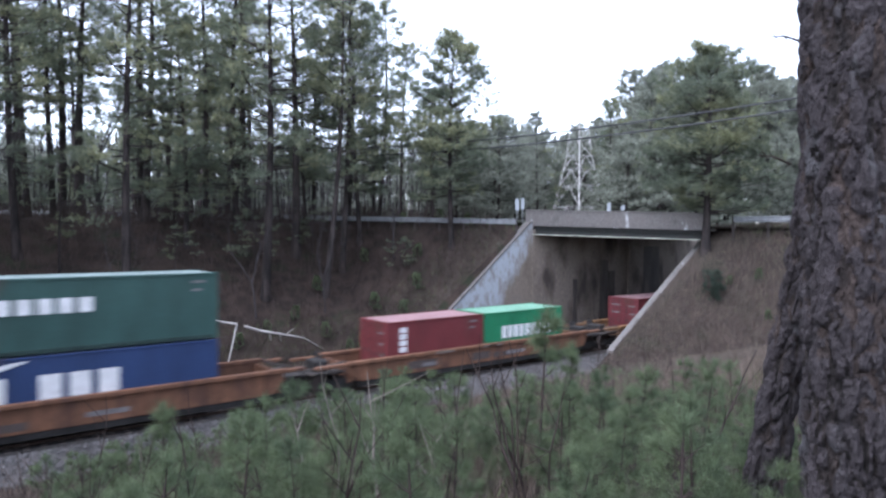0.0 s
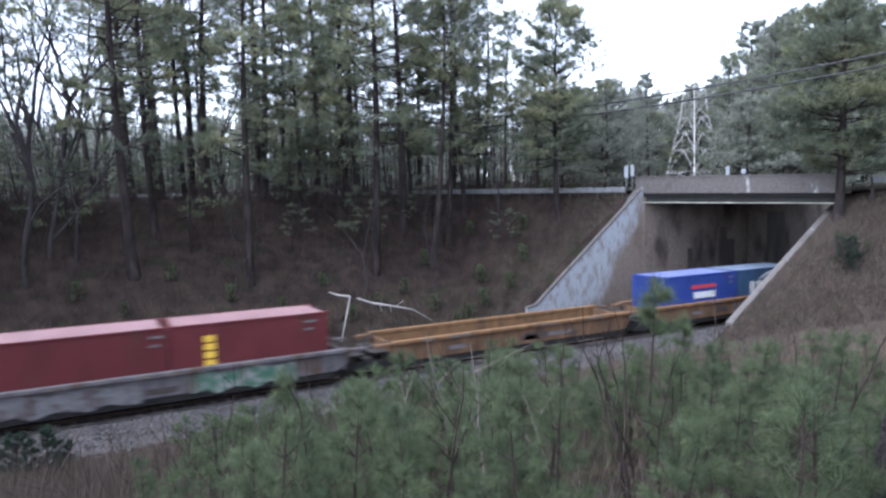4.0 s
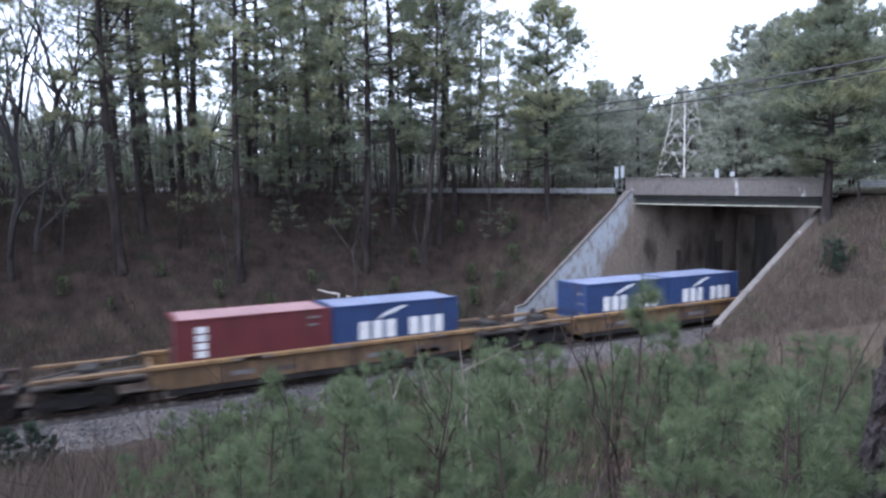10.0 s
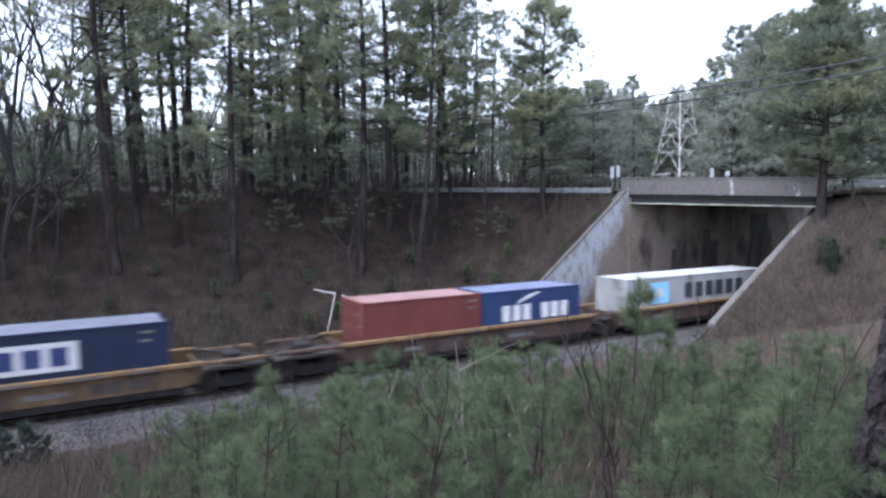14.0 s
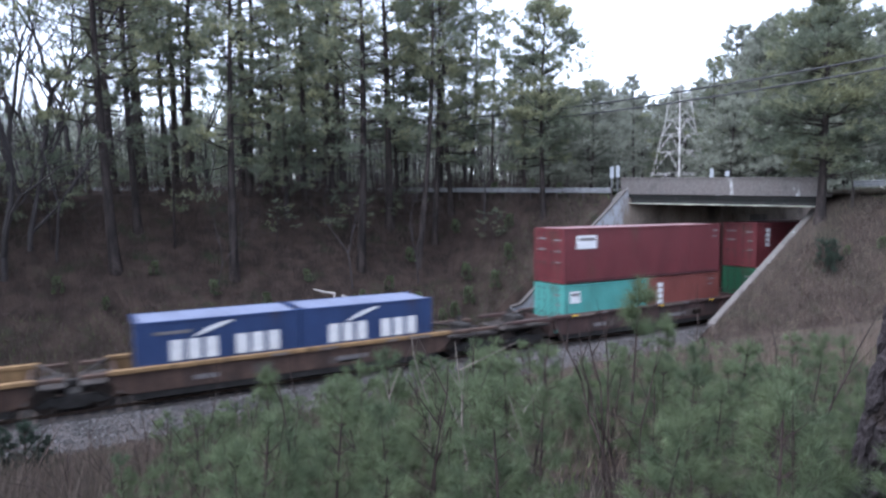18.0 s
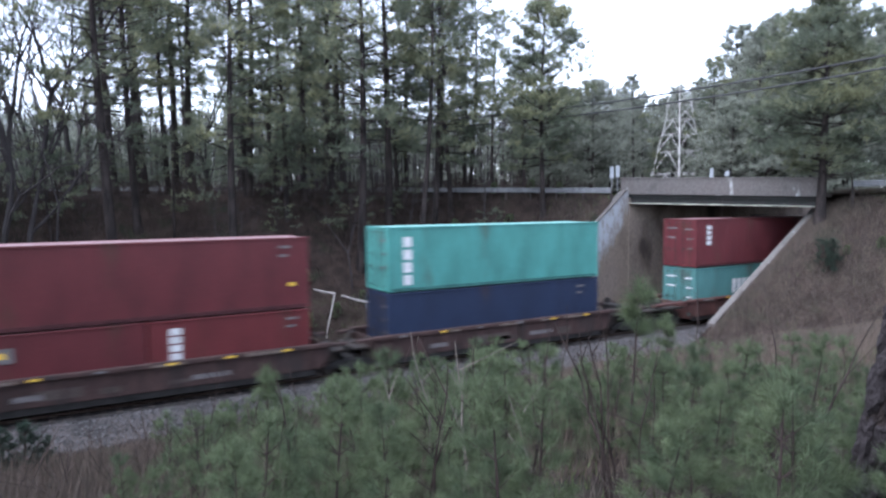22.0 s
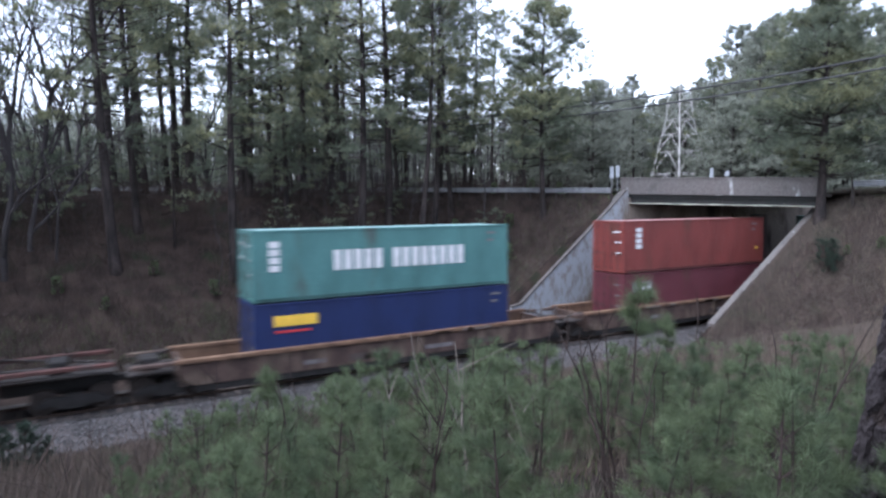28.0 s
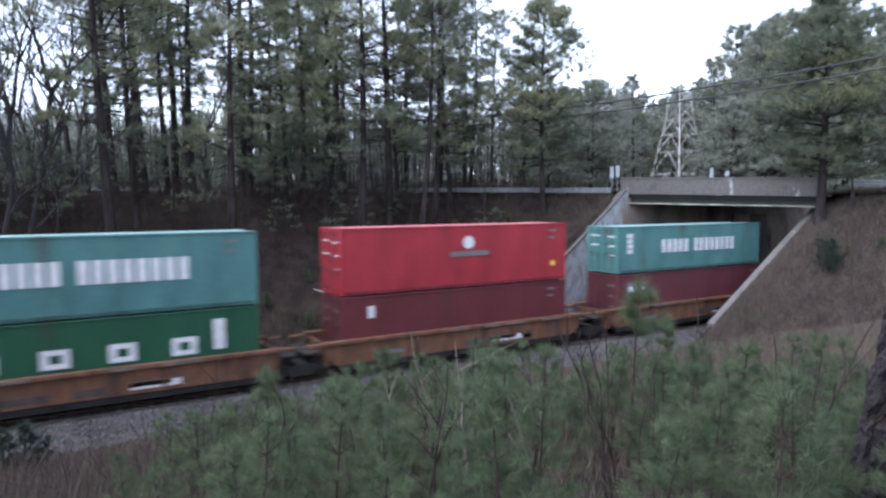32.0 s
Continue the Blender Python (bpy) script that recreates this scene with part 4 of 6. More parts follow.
def make_car(label, place, colour, ext_l, ext_r, end_l, end_r, top, truck_l, truck_r, chord=None, art=""):
    """A well car: two deep side sills, cross beams, bulkheads, end platforms, trucks. Its zero is its box's left end."""
    w = thing("well_car", label, "well car", "cars of the train")
    m, cm = CAR[{"yellow": "ochre", "amber": "umber", "tan": "patched"}.get(colour, colour)], CAR[chord or ("tan" if colour == "tan" else colour)]
    x0, x1 = -ext_l, L40 + ext_r
    for s in (-1, 1):
        def yy(a, b):
            return sorted((s * a, s * b))
        ya, yb = yy(1.30, 1.38)
        side = part("side_sill", Mesh().prism([(x0 - 0.5, top - 0.5), (x0 - 0.1, 0.52), (x0 + 0.15, 0.47), (x1 - 0.15, 0.47), (x1 + 0.1, 0.52), (x1 + 0.5, top - 0.5), (x1 + 0.5, top - 0.06), (x0 - 0.5, top - 0.06)], ya, yb), m if s < 0 else cm, w)
        ya, yb = yy(1.26, 1.50)
        part("top_chord", Mesh().box(x0 - 0.6, x1 + 0.6, ya, yb, top - 0.16, top, 0.02), cm, w)
        part("bottom_chord", Mesh().box(x0 + 0.1, x1 - 0.1, *yy(1.16, 1.34), 0.20, 0.469, 0.02), M["black"], w)
        k = 7
        for i in range(k + 1):
            x = x0 + 0.3 + (x1 - x0 - 0.6) * i / k
            part("rib", Mesh().box(x - 0.05, x + 0.05, *yy(1.381, 1.445), 0.475, top - 0.161, 0.012), m, side)
        # platform beams outside the well
        for a, b in ((end_l + 0.25, x0 - 0.6), (x1 + 0.6, end_r - 0.25)):
            if b - a > 0.25:
                part("platform_beam", Mesh().box(a, b, *yy(1.12, 1.36), top - 0.21, top - 0.07, 0.02), m, w)
    for i in range(6):
        x = x0 + 0.4 + (x1 - x0 - 1.0) * i / 5
        part("floor_beam", Mesh().box(x, x + 0.5, -1.24, 1.24, 0.22, 0.36, 0.01), m, w)
    for x, u, e in ((x0 - 0.3, -1, end_l), (x1 + 0.3, 1, end_r)):
        a, b = sorted((x, x + u * 0.12))
        part("bulkhead", Mesh().box(a, b, -1.26, 1.26, 0.45, top - 0.17, 0.01), m, w)
        a, b = sorted((x + u * 0.3, e - u * 0.2))
        if b - a > 0.3:
            part("platform", Mesh().box(a, b, -1.1, 1.1, top - 0.52, top - 0.44, 0.01), M["deckgrey"], w, "worn dark end platform")
            part("centre_sill", Mesh().box(a, b, -0.3, 0.3, 0.62, top - 0.521, 0.02), M["black"], w)
            for k in (-1, 1):
                foot, head = (e - u * 0.35, k * 0.35, top - 0.36), (x + u * 0.22, k * 1.08, top - 0.02)
                part("diagonal_brace", Mesh().tube([foot, head], 0.05, 6), M["deckgrey"], w)
            if b - a > 1.0:
                g = part("brake_gear", Mesh().box((a + b) / 2 - 0.35, (a + b) / 2 + 0.3, -0.55, 0.5, top - 0.438, top + 0.02, 0.05), M["black"], w)
                part("brake_wheel", Mesh().tube([((a + b) / 2 + 0.31, 0.75, top - 0.02), ((a + b) / 2 + 0.36, 0.75, top - 0.02)], 0.28, 12), M["black"], g)
                for s in (-1, 1):
                    part("grab_iron", Mesh().tube([(a + 0.1, s * 1.15, top - 0.3), (a + 0.1, s * 1.15, top + 0.25), (a + 0.7, s * 1.15, top + 0.25), (a + 0.7, s * 1.15, top - 0.3)], 0.016, 5), M["deckgrey"], w)
                part("walkway", Mesh().box(a + 0.1, b - 0.1, -1.36, -1.11, top - 0.40, top - 0.35), M["deckgrey"], w)
        part("coupler", Mesh().box(*sorted((e - u * 0.5, e - u * 0.005)), -0.14, 0.14, 0.72, 0.98, 0.03), M["black"], w)
    for x in (truck_l, truck_r):
        if x is None:
            continue
        t = part("truck", Mesh().box(x - 0.25, x + 0.25, -1.0, 1.0, 0.42, 0.70, 0.03), M["black"], w, "grimy black wheel truck")
        for s in (-1, 1):
            fr = [(x - 1.15, 0.40), (x - 0.75, 0.62), (x + 0.75, 0.62), (x + 1.15, 0.40), (x + 1.1, 0.26), (x + 0.6, 0.32), (x + 0.35, 0.18), (x - 0.35, 0.18), (x - 0.6, 0.32), (x - 1.1, 0.26)]
            part("side_frame", Mesh().prism(fr[::-1], *sorted((s * 0.92, s * 1.06))), M["black"], t)
            for q in (-0.89, 0.89):
                ya, yb = sorted((s * 0.70, s * 0.84))
                part("wheel", Mesh().tube([(x + q, ya, 0.455), (x + q, yb, 0.455)], 0.45, 20), M["wheel"], t)
        for q in (-0.89, 0.89):
            part("axle", Mesh().tube([(x + q, -0.69, 0.455), (x + q, 0.69, 0.455)], 0.08, 8), M["wheel"], t)
    # stencilled panels and marks on the near sill
    rng = random.Random(int(place * 10))
    for f, n, mt in ((0.16, 0.9, "mutedmark"), (0.62, 1.4, "mutedmark")):
        part("stencil", Mesh().box(f * L40, f * L40 + n, -1.389, -1.3805, 0.7, 0.88), M[mt], w)
    if colour in ("dark", "maroon"):
        for f in (0.03, 0.2, 0.36, 0.55, 0.72, 0.9):
            part("reflector", Mesh().box(f * L40, f * L40 + 0.36, -1.507, -1.501, top - 0.12, top - 0.04), M["yellowmark"] if rng.random() < 0.6 else M["mutedmark"], w)
    for f in [rng.uniform(0.02, 0.9) for _ in range(4)]:
        part("worn_patch", Mesh().box(f * L40, f * L40 + rng.uniform(0.3, 1.3), -1.506, -1.501, top - 0.15, top - rng.uniform(0.02, 0.06)), M["wornmetal"], w)
    for f in [rng.uniform(0.03, 0.85) for _ in range(3)]:
        part("worn_patch", Mesh().box(f * L40, f * L40 + rng.uniform(0.6, 2.0), -1.388, -1.3805, 0.55 + rng.uniform(0, 0.1), 0.75 + rng.uniform(0, 0.3)), M["primer"], w)
    if "white_panel" in art:
        part("panel", Mesh().box(0.62 * L40, 0.76 * L40, -1.389, -1.3805, 0.62, 0.86), M["white"], w)
    if "spray" in art:
        for f, wd, mt in ((0.45, 2.6, "graffiti_a"), (0.72, 1.8, "graffiti_a")) if "green" not in art else ((0.06, 4.4, "graffiti_a"), (0.56, 3.9, "graffiti_b")):
            pts = [(f * L40 + wd * i / 8, 0.40 + 0.12 * math.sin(i * 2.3)) for i in range(9)] + [(f * L40 + wd * i / 8, top - 0.26 + 0.1 * math.sin(i * 1.7)) for i in range(8, -1, -1)]
            part("spray_paint", Mesh().prism(pts, -1.390, -1.3805), M[mt], w, "silvery spray-painted lettering blob")
    TRAIN.append((w, place, 0.0, 0.0))


# place of each car's box in the train at 0 s, sill colour, well overhang, sill height, boxes (tier, size, height, colour, paint style)
A, B = "swoosh_names", "two_names"
CARS = (
    (-3.93, "rust", 2.2, 1.50, "", ((0, 40, ST, "blue", "swoosh_names_long"), (1, 40, ST, "pine", "capital_name"))),
    (16.15, "rust", 1.6, 1.40, "", ((0, 20, ST, "brick", "upright"), (0, 20, ST, "green", "one_name_short"))),
    (35.82, "amber", 1.6, 1.40, "spray", ((0, 20, ST, "maroon", ""), (0, 20, ST, "blue", "cloud"))),
    (51.62, "amber", 0.3, 1.38, "spray", ((0, 20, ST, "sage", "faint_name"), (0, 20, ST, "blue", A))),
    (67.32, "grey", 0.3, 1.38, "spray green", ((0, 20, ST, "brick", "small_mark"), (0, 20, ST, "brick", "upright_yellow"))),
    (83.15, "amber", 0.3, 1.40, "", ()),
    (98.95, "amber", 1.8, 1.40, "spray", ((0, 20, ST, "royal", "red_name"), (0, 20, ST, "steelblue", A))),
    (120.70, "dark", 2.5, 1.42, "spray", ((0, 20, ST, "maroon", "small_mark"), (0, 20, ST, "steelblue", A))),
    (140.43, "dark", 2.5, 1.42, "spray", ((0, 20, ST, "royal", "red_name"), (0, 20, ST, "steelblue", A))),
    (160.04, "dark", 2.5, 1.42, "", ((0, 20, ST, "orange", "upright"), (0, 20, ST, "royal", "red_name"))),
    (181.85, "yellow", 0.4, 1.42, "", ((0, 20, ST, "maroon", "upright"), (0, 20, ST, "blue", A))),
    (201.86, "yellow", 0.4, 1.42, "", ((0, 20, ST, "blue", A), (0, 20, ST, "blue", A))),
    (221.66, "brown", 0.4, 1.38, "chord", ((0, 40, HC, "brick", "small_mark"),)),
    (241.84, "yellow", 0.6, 1.36, "", ((0, 40, ST, "navy", "banner"),)),
    (261.67, "brown", 0.4, 1.38, "chord", ((0, 20, ST, "russet", ""), (0, 20, ST, "blue", A))),
    (277.27, "brown", 0.3, 1.38, "chord", ((0, 40, ST, "white", "square_and_name"),)),
    (293.07, "brown", 0.3, 1.38, "chord", ((0, 40, HC, "green", "one_name"),)),
    (309.22, "brown", 0.3, 1.40, "chord inside", ()),
    (325.38, "brown", 0.3, 1.40, "chord", ((0, 20, ST, "blue", "swoosh_strip"), (0, 20, ST, "blue", A))),
    (345.30, "dark", 0.3, 1.50, "", ((0, 20, ST, "turquoise", "label"), (0, 20, ST, "russet", "upright"), (1, 40, HC, "maroon", "label"))),
    (361.04, "dark", 0.3, 1.50, "", ((0, 20, ST, "darkgreen", "tight_four_low"), (0, 20, ST, "turquoise", "upright"), (1, 40, HC, "maroon", "upright_mid"))),
    (376.76, "dark", 0.3, 1.50, "", ((0, 20, ST, "brick", "upright"), (0, 20, ST, "teal", "two_words_small"), (1, 40, ST, "darkgreen", "spaced_four"))),
    (392.47, "dark", 0.3, 1.50, "", ((0, 20, ST, "maroon", "yellow_stripe"), (0, 20, ST, "brick", "upright"), (1, 40, HC, "maroon", "upright_mid"))),
    (408.24, "dark", 0.3, 1.50, "", ((0, 40, HC, "navy", "upright_yellow_end"), (1, 40, HC, "turquoise", "upright_tall"))),
    (428.16, "maroon", 0.4, 1.50, "", ((0, 40, HC, "teal", "two_names_low"), (1, 40, HC, "maroon", "upright_mid"))),
    (443.69, "maroon", 0.3, 1.76, "", ((0, 40, HC, "maroon", "small_mark"),)),
    (459.39, "maroon", 0.3, 1.74, "", ((0, 40, HC, "turquoise", "upright_tall"), (1, 40, HC, "teal", B))),
    (474.85, "maroon", 0.3, 1.74, "", ((0, 40, HC, "maroon", ""), (1, 40, HC, "white", "spaced_five"))),
    (490.59, "maroon", 0.3, 1.74, "", ((0, 40, HC, "coolgrey", "spaced_five_low"), (1, 40, HC, "russet", "upright_mid"))),
    (512.10, "tan", 2.3, 1.50, "", ((0, 40, HC, "royalnavy", "yellow_label"), (1, 40, HC, "teal", B))),
    (532.03, "tan", 2.3, 1.50, "", ((0, 40, HC, "plum", "label_low"), (1, 40, HC, "orange", "upright_mid"))),
    (551.69, "tan", 2.3, 1.48, "", ((0, 40, HC, "coolgrey", "spaced_five_low"), (1, 40, HC, "teal", B))),
    (573.61, "rust", 0.4, 1.52, "white_panel", ((0, 40, HC, "darkgreen", "spaced_four_low"), (1, 40, HC, "teal", B))),
    (589.24, "rust", 0.3, 1.52, "white_panel", ((0, 40, HC, "maroon", "small_mark"), (1, 40, HC, "red", "emblem"))),
    (605.10, "rust", 0.3, 1.52, "white_panel", ((0, 40, HC, "plum", "label_low"), (1, 40, ST, "teal", B))),
)
BOX["royalnavy"] = paint("deep_blue_container_paint", (0.018, 0.032, 0.115), at=(0.7, 0.84))
SHADE = {"maroon": "maroon", "brick": "brick-red", "orange": "orange-red", "russet": "russet", "red": "bright red", "plum": "dark plum", "green": "bright green",
         "darkgreen": "dark green", "pine": "grey-green", "sage": "sage green", "teal": "sea-green", "turquoise": "turquoise", "navy": "navy", "blue": "blue",
         "royal": "royal blue", "steelblue": "steel-blue", "white": "off-white", "coolgrey": "cool grey", "royalnavy": "deep blue"}
HUE = {"rust": "rusty orange", "amber": "amber", "yellow": "dull yellow", "tan": "rusty tan", "brown": "brown", "dark": "grimy dark maroon", "maroon": "brown-maroon", "grey": "grey spray-painted"}


def make_train():
    for i, (place, colour, ext, top, art, boxes) in enumerate(CARS):
        gap_l = place - CARS[i - 1][0] if i else 20.0
        gap_r = CARS[i + 1][0] - place if i + 1 < len(CARS) else 15.8
        close_l, close_r = gap_l < 17, gap_r < 17
        half_l, half_r = (gap_l - L40) / 2, (gap_r - L40) / 2
        if i == 6:
            half_r -= 0.9
        el, er = (0.3 if close_l else min(ext, half_l - 1.4)), (0.3 if close_r else min(ext, half_r - 1.4))
        tl = None if close_l else -half_l + 1.55
        tr = L40 + half_r if close_r and i + 1 < len(CARS) else L40 + half_r - 1.55
        load = "empty" if not boxes else ("double-stacked" if any(b[0] for b in boxes) else "carrying one layer of boxes")
        make_car(f"{HUE[colour]} steel container well car, {load}", place, colour, el, er, -half_l, L40 + half_r, top, tl, tr, "yellow" if "chord" in art else None, art)
        x, low = 0.0, 0.0
        for tier, size, h, shade, style in boxes:
            size_word = "long" if size == 40 else "short"
            marked = "painted" if style else "plain"
            if tier == 0:
                at, z = place + x, 0.40
                x += L40 - L20
                low = max(low, h)
                rest = "in a well car"
            else:
                at, z = place, 0.40 + low + 0.04
                rest = "stacked on another"
            make_container(size, h, shade, style, f"{size_word} {marked} {SHADE[shade]} steel shipping container {rest}", at, z)


make_train()


def motions():
    """The whole train rolls to the left, gaining a little speed."""
    for ob, place, y, z in TRAIN:
        walk(ob, [(t, pose(place - 17.835 * t - 0.009 * t * t, y, z)) for t in (0, 4, 8, 12, 16, 20, 24, 28, 32)])


# ---- plants ----
def tufts(rng, centres, aims, per, length, width, droop=0.0, flat=0.0):
    """Thin needle blades round each centre, leaning along its aim. Returns vertices and triangles."""
    c = np.repeat(np.array(centres, dtype=float), per, axis=0)
    a = np.repeat(np.array(aims, dtype=float), per, axis=0)
    n = len(c)
    d = rng.normal(size=(n, 3))
    d[:, 2] *= 1 - flat
    d /= np.linalg.norm(d, axis=1, keepdims=True) + 1e-9
    d = d + a
    d /= np.linalg.norm(d, axis=1, keepdims=True) + 1e-9
    d[:, 2] -= droop
    s = np.cross(d, rng.normal(size=(n, 3)))
    s /= np.linalg.norm(s, axis=1, keepdims=True) + 1e-9
    ln = length * rng.uniform(0.6, 1.15, size=(n, 1))
    w = width * rng.uniform(0.7, 1.3, size=(n, 1)) / 2
    base = c + rng.normal(size=(n, 3)) * length * 0.12
    v = np.stack([base - s * w, base + s * w, base + d * ln], axis=1).reshape(-1, 3)
    return v, np.arange(3 * n).reshape(-1, 3)


def foliage(name, v, f, material, parent):
    me = bpy.data.meshes.new(name)
    me.vertices.add(len(v))
    me.vertices.foreach_set("co", np.asarray(v, dtype=np.float32).ravel())
    me.loops.add(len(f) * 3)
    me.loops.foreach_set("vertex_index", np.asarray(f, dtype=np.int32).ravel())
    me.polygons.add(len(f))
    me.polygons.foreach_set("loop_start", np.arange(0, 3 * len(f), 3, dtype=np.int32))
    me.update(calc_edges=True)
    return part(name, me, material, parent)


def make_pine(seed, h, crown, reach, density, label, r0=0.24, per=14, blade=0.36, wide=0.042, material="needles", inner=(), sag=0.0, low=0):
    """A tall pine: a bent tapering trunk, limbs in irregular tiers with side shoots, and tufts of needles on their outer parts."""
    rng, nr = random.Random(seed), np.random.default_rng(seed)
    tree = thing("pine_tree", label, "tree", "pines of the woods")
    bend = [rng.uniform(-0.35, 0.35) for _ in range(4)]

    def axis(z):
        u = z / h
        return Vector((bend[0] * math.sin(3 * u) + bend[1] * u * u, bend[2] * math.sin(2.4 * u) + bend[3] * u * u, z))

    rad = lambda z: r0 * (1 - z / h) ** 0.8 + 0.02 + 0.10 * r0 / 0.24 * math.exp(-z * 1.8)
    zs = [-0.5, 0, 0.4, 1.2] + [h * i / 10 for i in range(1, 11)]
    part("trunk", Mesh().tube([axis(z) for z in sorted(zs)], [rad(max(z, 0)) for z in sorted(zs)], 8), M["bark"], tree, smooth=True)
    limbs, cs, am = Mesh(), [], []
    z = crown * h
    while z < h * 0.985:
        u = (z - crown * h) / (h * (1 - crown))
        ln = reach * (0.35 + 0.9 * math.sin(math.pi * min(1, 0.22 + 0.78 * u)) ** 0.8) * rng.uniform(0.45, 1.25) * (1 if u < 0.85 else 0.7)
        t = rng.uniform(0, 2 * math.pi)
        rise = -0.05 - sag + 0.65 * u + rng.uniform(-0.15, 0.2)
        way = Vector((math.cos(t), math.sin(t), rise)).normalized()
        p0 = axis(z)
        dead = u < 0.10 and rng.random() < 0.4
        pts = [p0 + way * ln * s + Vector((0, 0, 0.22 * ln * s * s - 0.10 * ln * s)) for s in (0, 0.35, 0.7, 1.0)]
        limbs.tube(pts, [rad(z) * 0.34 + 0.012, 0.032, 0.020, 0.008], 3, False)
        if not dead:
            shoots = [(pts[-1], way)]
            for s in inner + (0.45, 0.6, 0.75, 0.88):
                for k in (-1, 1):
                    if rng.random() < 0.8:
                        q = p0 + way * ln * s + Vector((0, 0, 0.22 * ln * s * s - 0.10 * ln * s))
                        side = Vector((-way.y * k, way.x * k, rng.uniform(-0.1, 0.5))) * 0.7 + way * 0.7
                        side.normalize()
                        e = q + side * ln * (1.05 - s) * rng.uniform(0.5, 1.0)
                        limbs.tube([q, e], [0.016, 0.006], 3, False) if rng.random() < 0.45 else None
                        shoots.append((e, side))
                        shoots.append((q.lerp(e, 0.55), side))
            for q, w in shoots:
                for _ in range(rng.choice((1, 1, 2))):
                    cs.append(q + Vector((rng.gauss(0, 0.16), rng.gauss(0, 0.16), rng.gauss(0.03, 0.10))))
                    am.append(w * 0.5 + Vector((0, 0, 0.35)))
        z += rng.uniform(0.10, 0.34) / density
    # broken dead stubs below the crown
    for _ in range(low):
        z, t = h * crown * rng.uniform(0.35, 1.0), rng.uniform(0, 2 * math.pi)
        p0, ln = axis(z), rng.uniform(0.5, 2.2)
        way = Vector((math.cos(t), math.sin(t), rng.uniform(-0.3, 0.25)))
        limbs.tube([p0, p0 + way * ln * 0.5, p0 + way * ln + Vector((0, 0, -0.15 * ln))], [0.03, 0.02, 0.008], 3, False)
    tagged(part("branchwork", limbs, M["bark"], tree), kind="stuff")
    cs.append(axis(h))
    am.append(Vector((0, 0, 0.6)))
    v, f = tufts(nr, cs, am, per, blade, wide)
    foliage("crown", v, f, M[material], tree)
    return tree


def make_bare_tree(seed, h, label, r0=0.17, lean=0.0, fork=2):
    """A leafless tree: forking limbs down to fine twigs."""
    rng = random.Random(seed)
    tree = thing("bare_tree", label, "tree", "bare trees of the woods")
    trunk, limbs, twigs = Mesh(), Mesh(), Mesh()

    def grow(p, d, r, ln, level):
        pts, q, w = [p], p, d.copy()
        n = 4 if level < 3 else 3
        for _ in range(n):
            w = (w + Vector((rng.gauss(0, 0.09), rng.gauss(0, 0.09), 0.05))).normalized()
            q = q + w * ln / n
            pts.append(q)
        target = trunk if level == 0 else (limbs if level < 3 else twigs)
        target.tube(pts, [r * (1 - 0.45 * i / n) for i in range(n + 1)], 7 if level == 0 else (5 if level < 3 else 3), False)
        if level >= 5:
            return
        kids = fork if level == 0 else rng.choice((2, 3, 3)) if level < 4 else 2
        for k in range(kids):
            t = rng.uniform(0, 6.28) if kids != 2 else rng.uniform(0, 0.6) + k * math.pi
            a = rng.uniform(0.22, 0.55) if level < 2 else rng.uniform(0.3, 0.8)
            s = w.cross(Vector((math.cos(t), math.sin(t), 0.2))).normalized()
            nd = (w * math.cos(a) + s * math.sin(a)).normalized()
            start = pts[-1] if k < 2 else pts[rng.choice((1, 2, -2))]
            grow(start, nd, max(0.008, r * rng.uniform(0.5, 0.62)), ln * rng.uniform(0.6, 0.85), level + 1)

    grow(Vector((0, 0, -0.3)), Vector((lean, 0, 1)).normalized(), r0, h * 0.34, 0)
    part("trunk", trunk, M["greybark"], tree, smooth=True)
    tagged(part("branchwork", limbs, M["greybark"], tree), kind="stuff")
    tagged(part("twigwork", twigs, M["greybark"], tree), kind="stuff")
    return tree


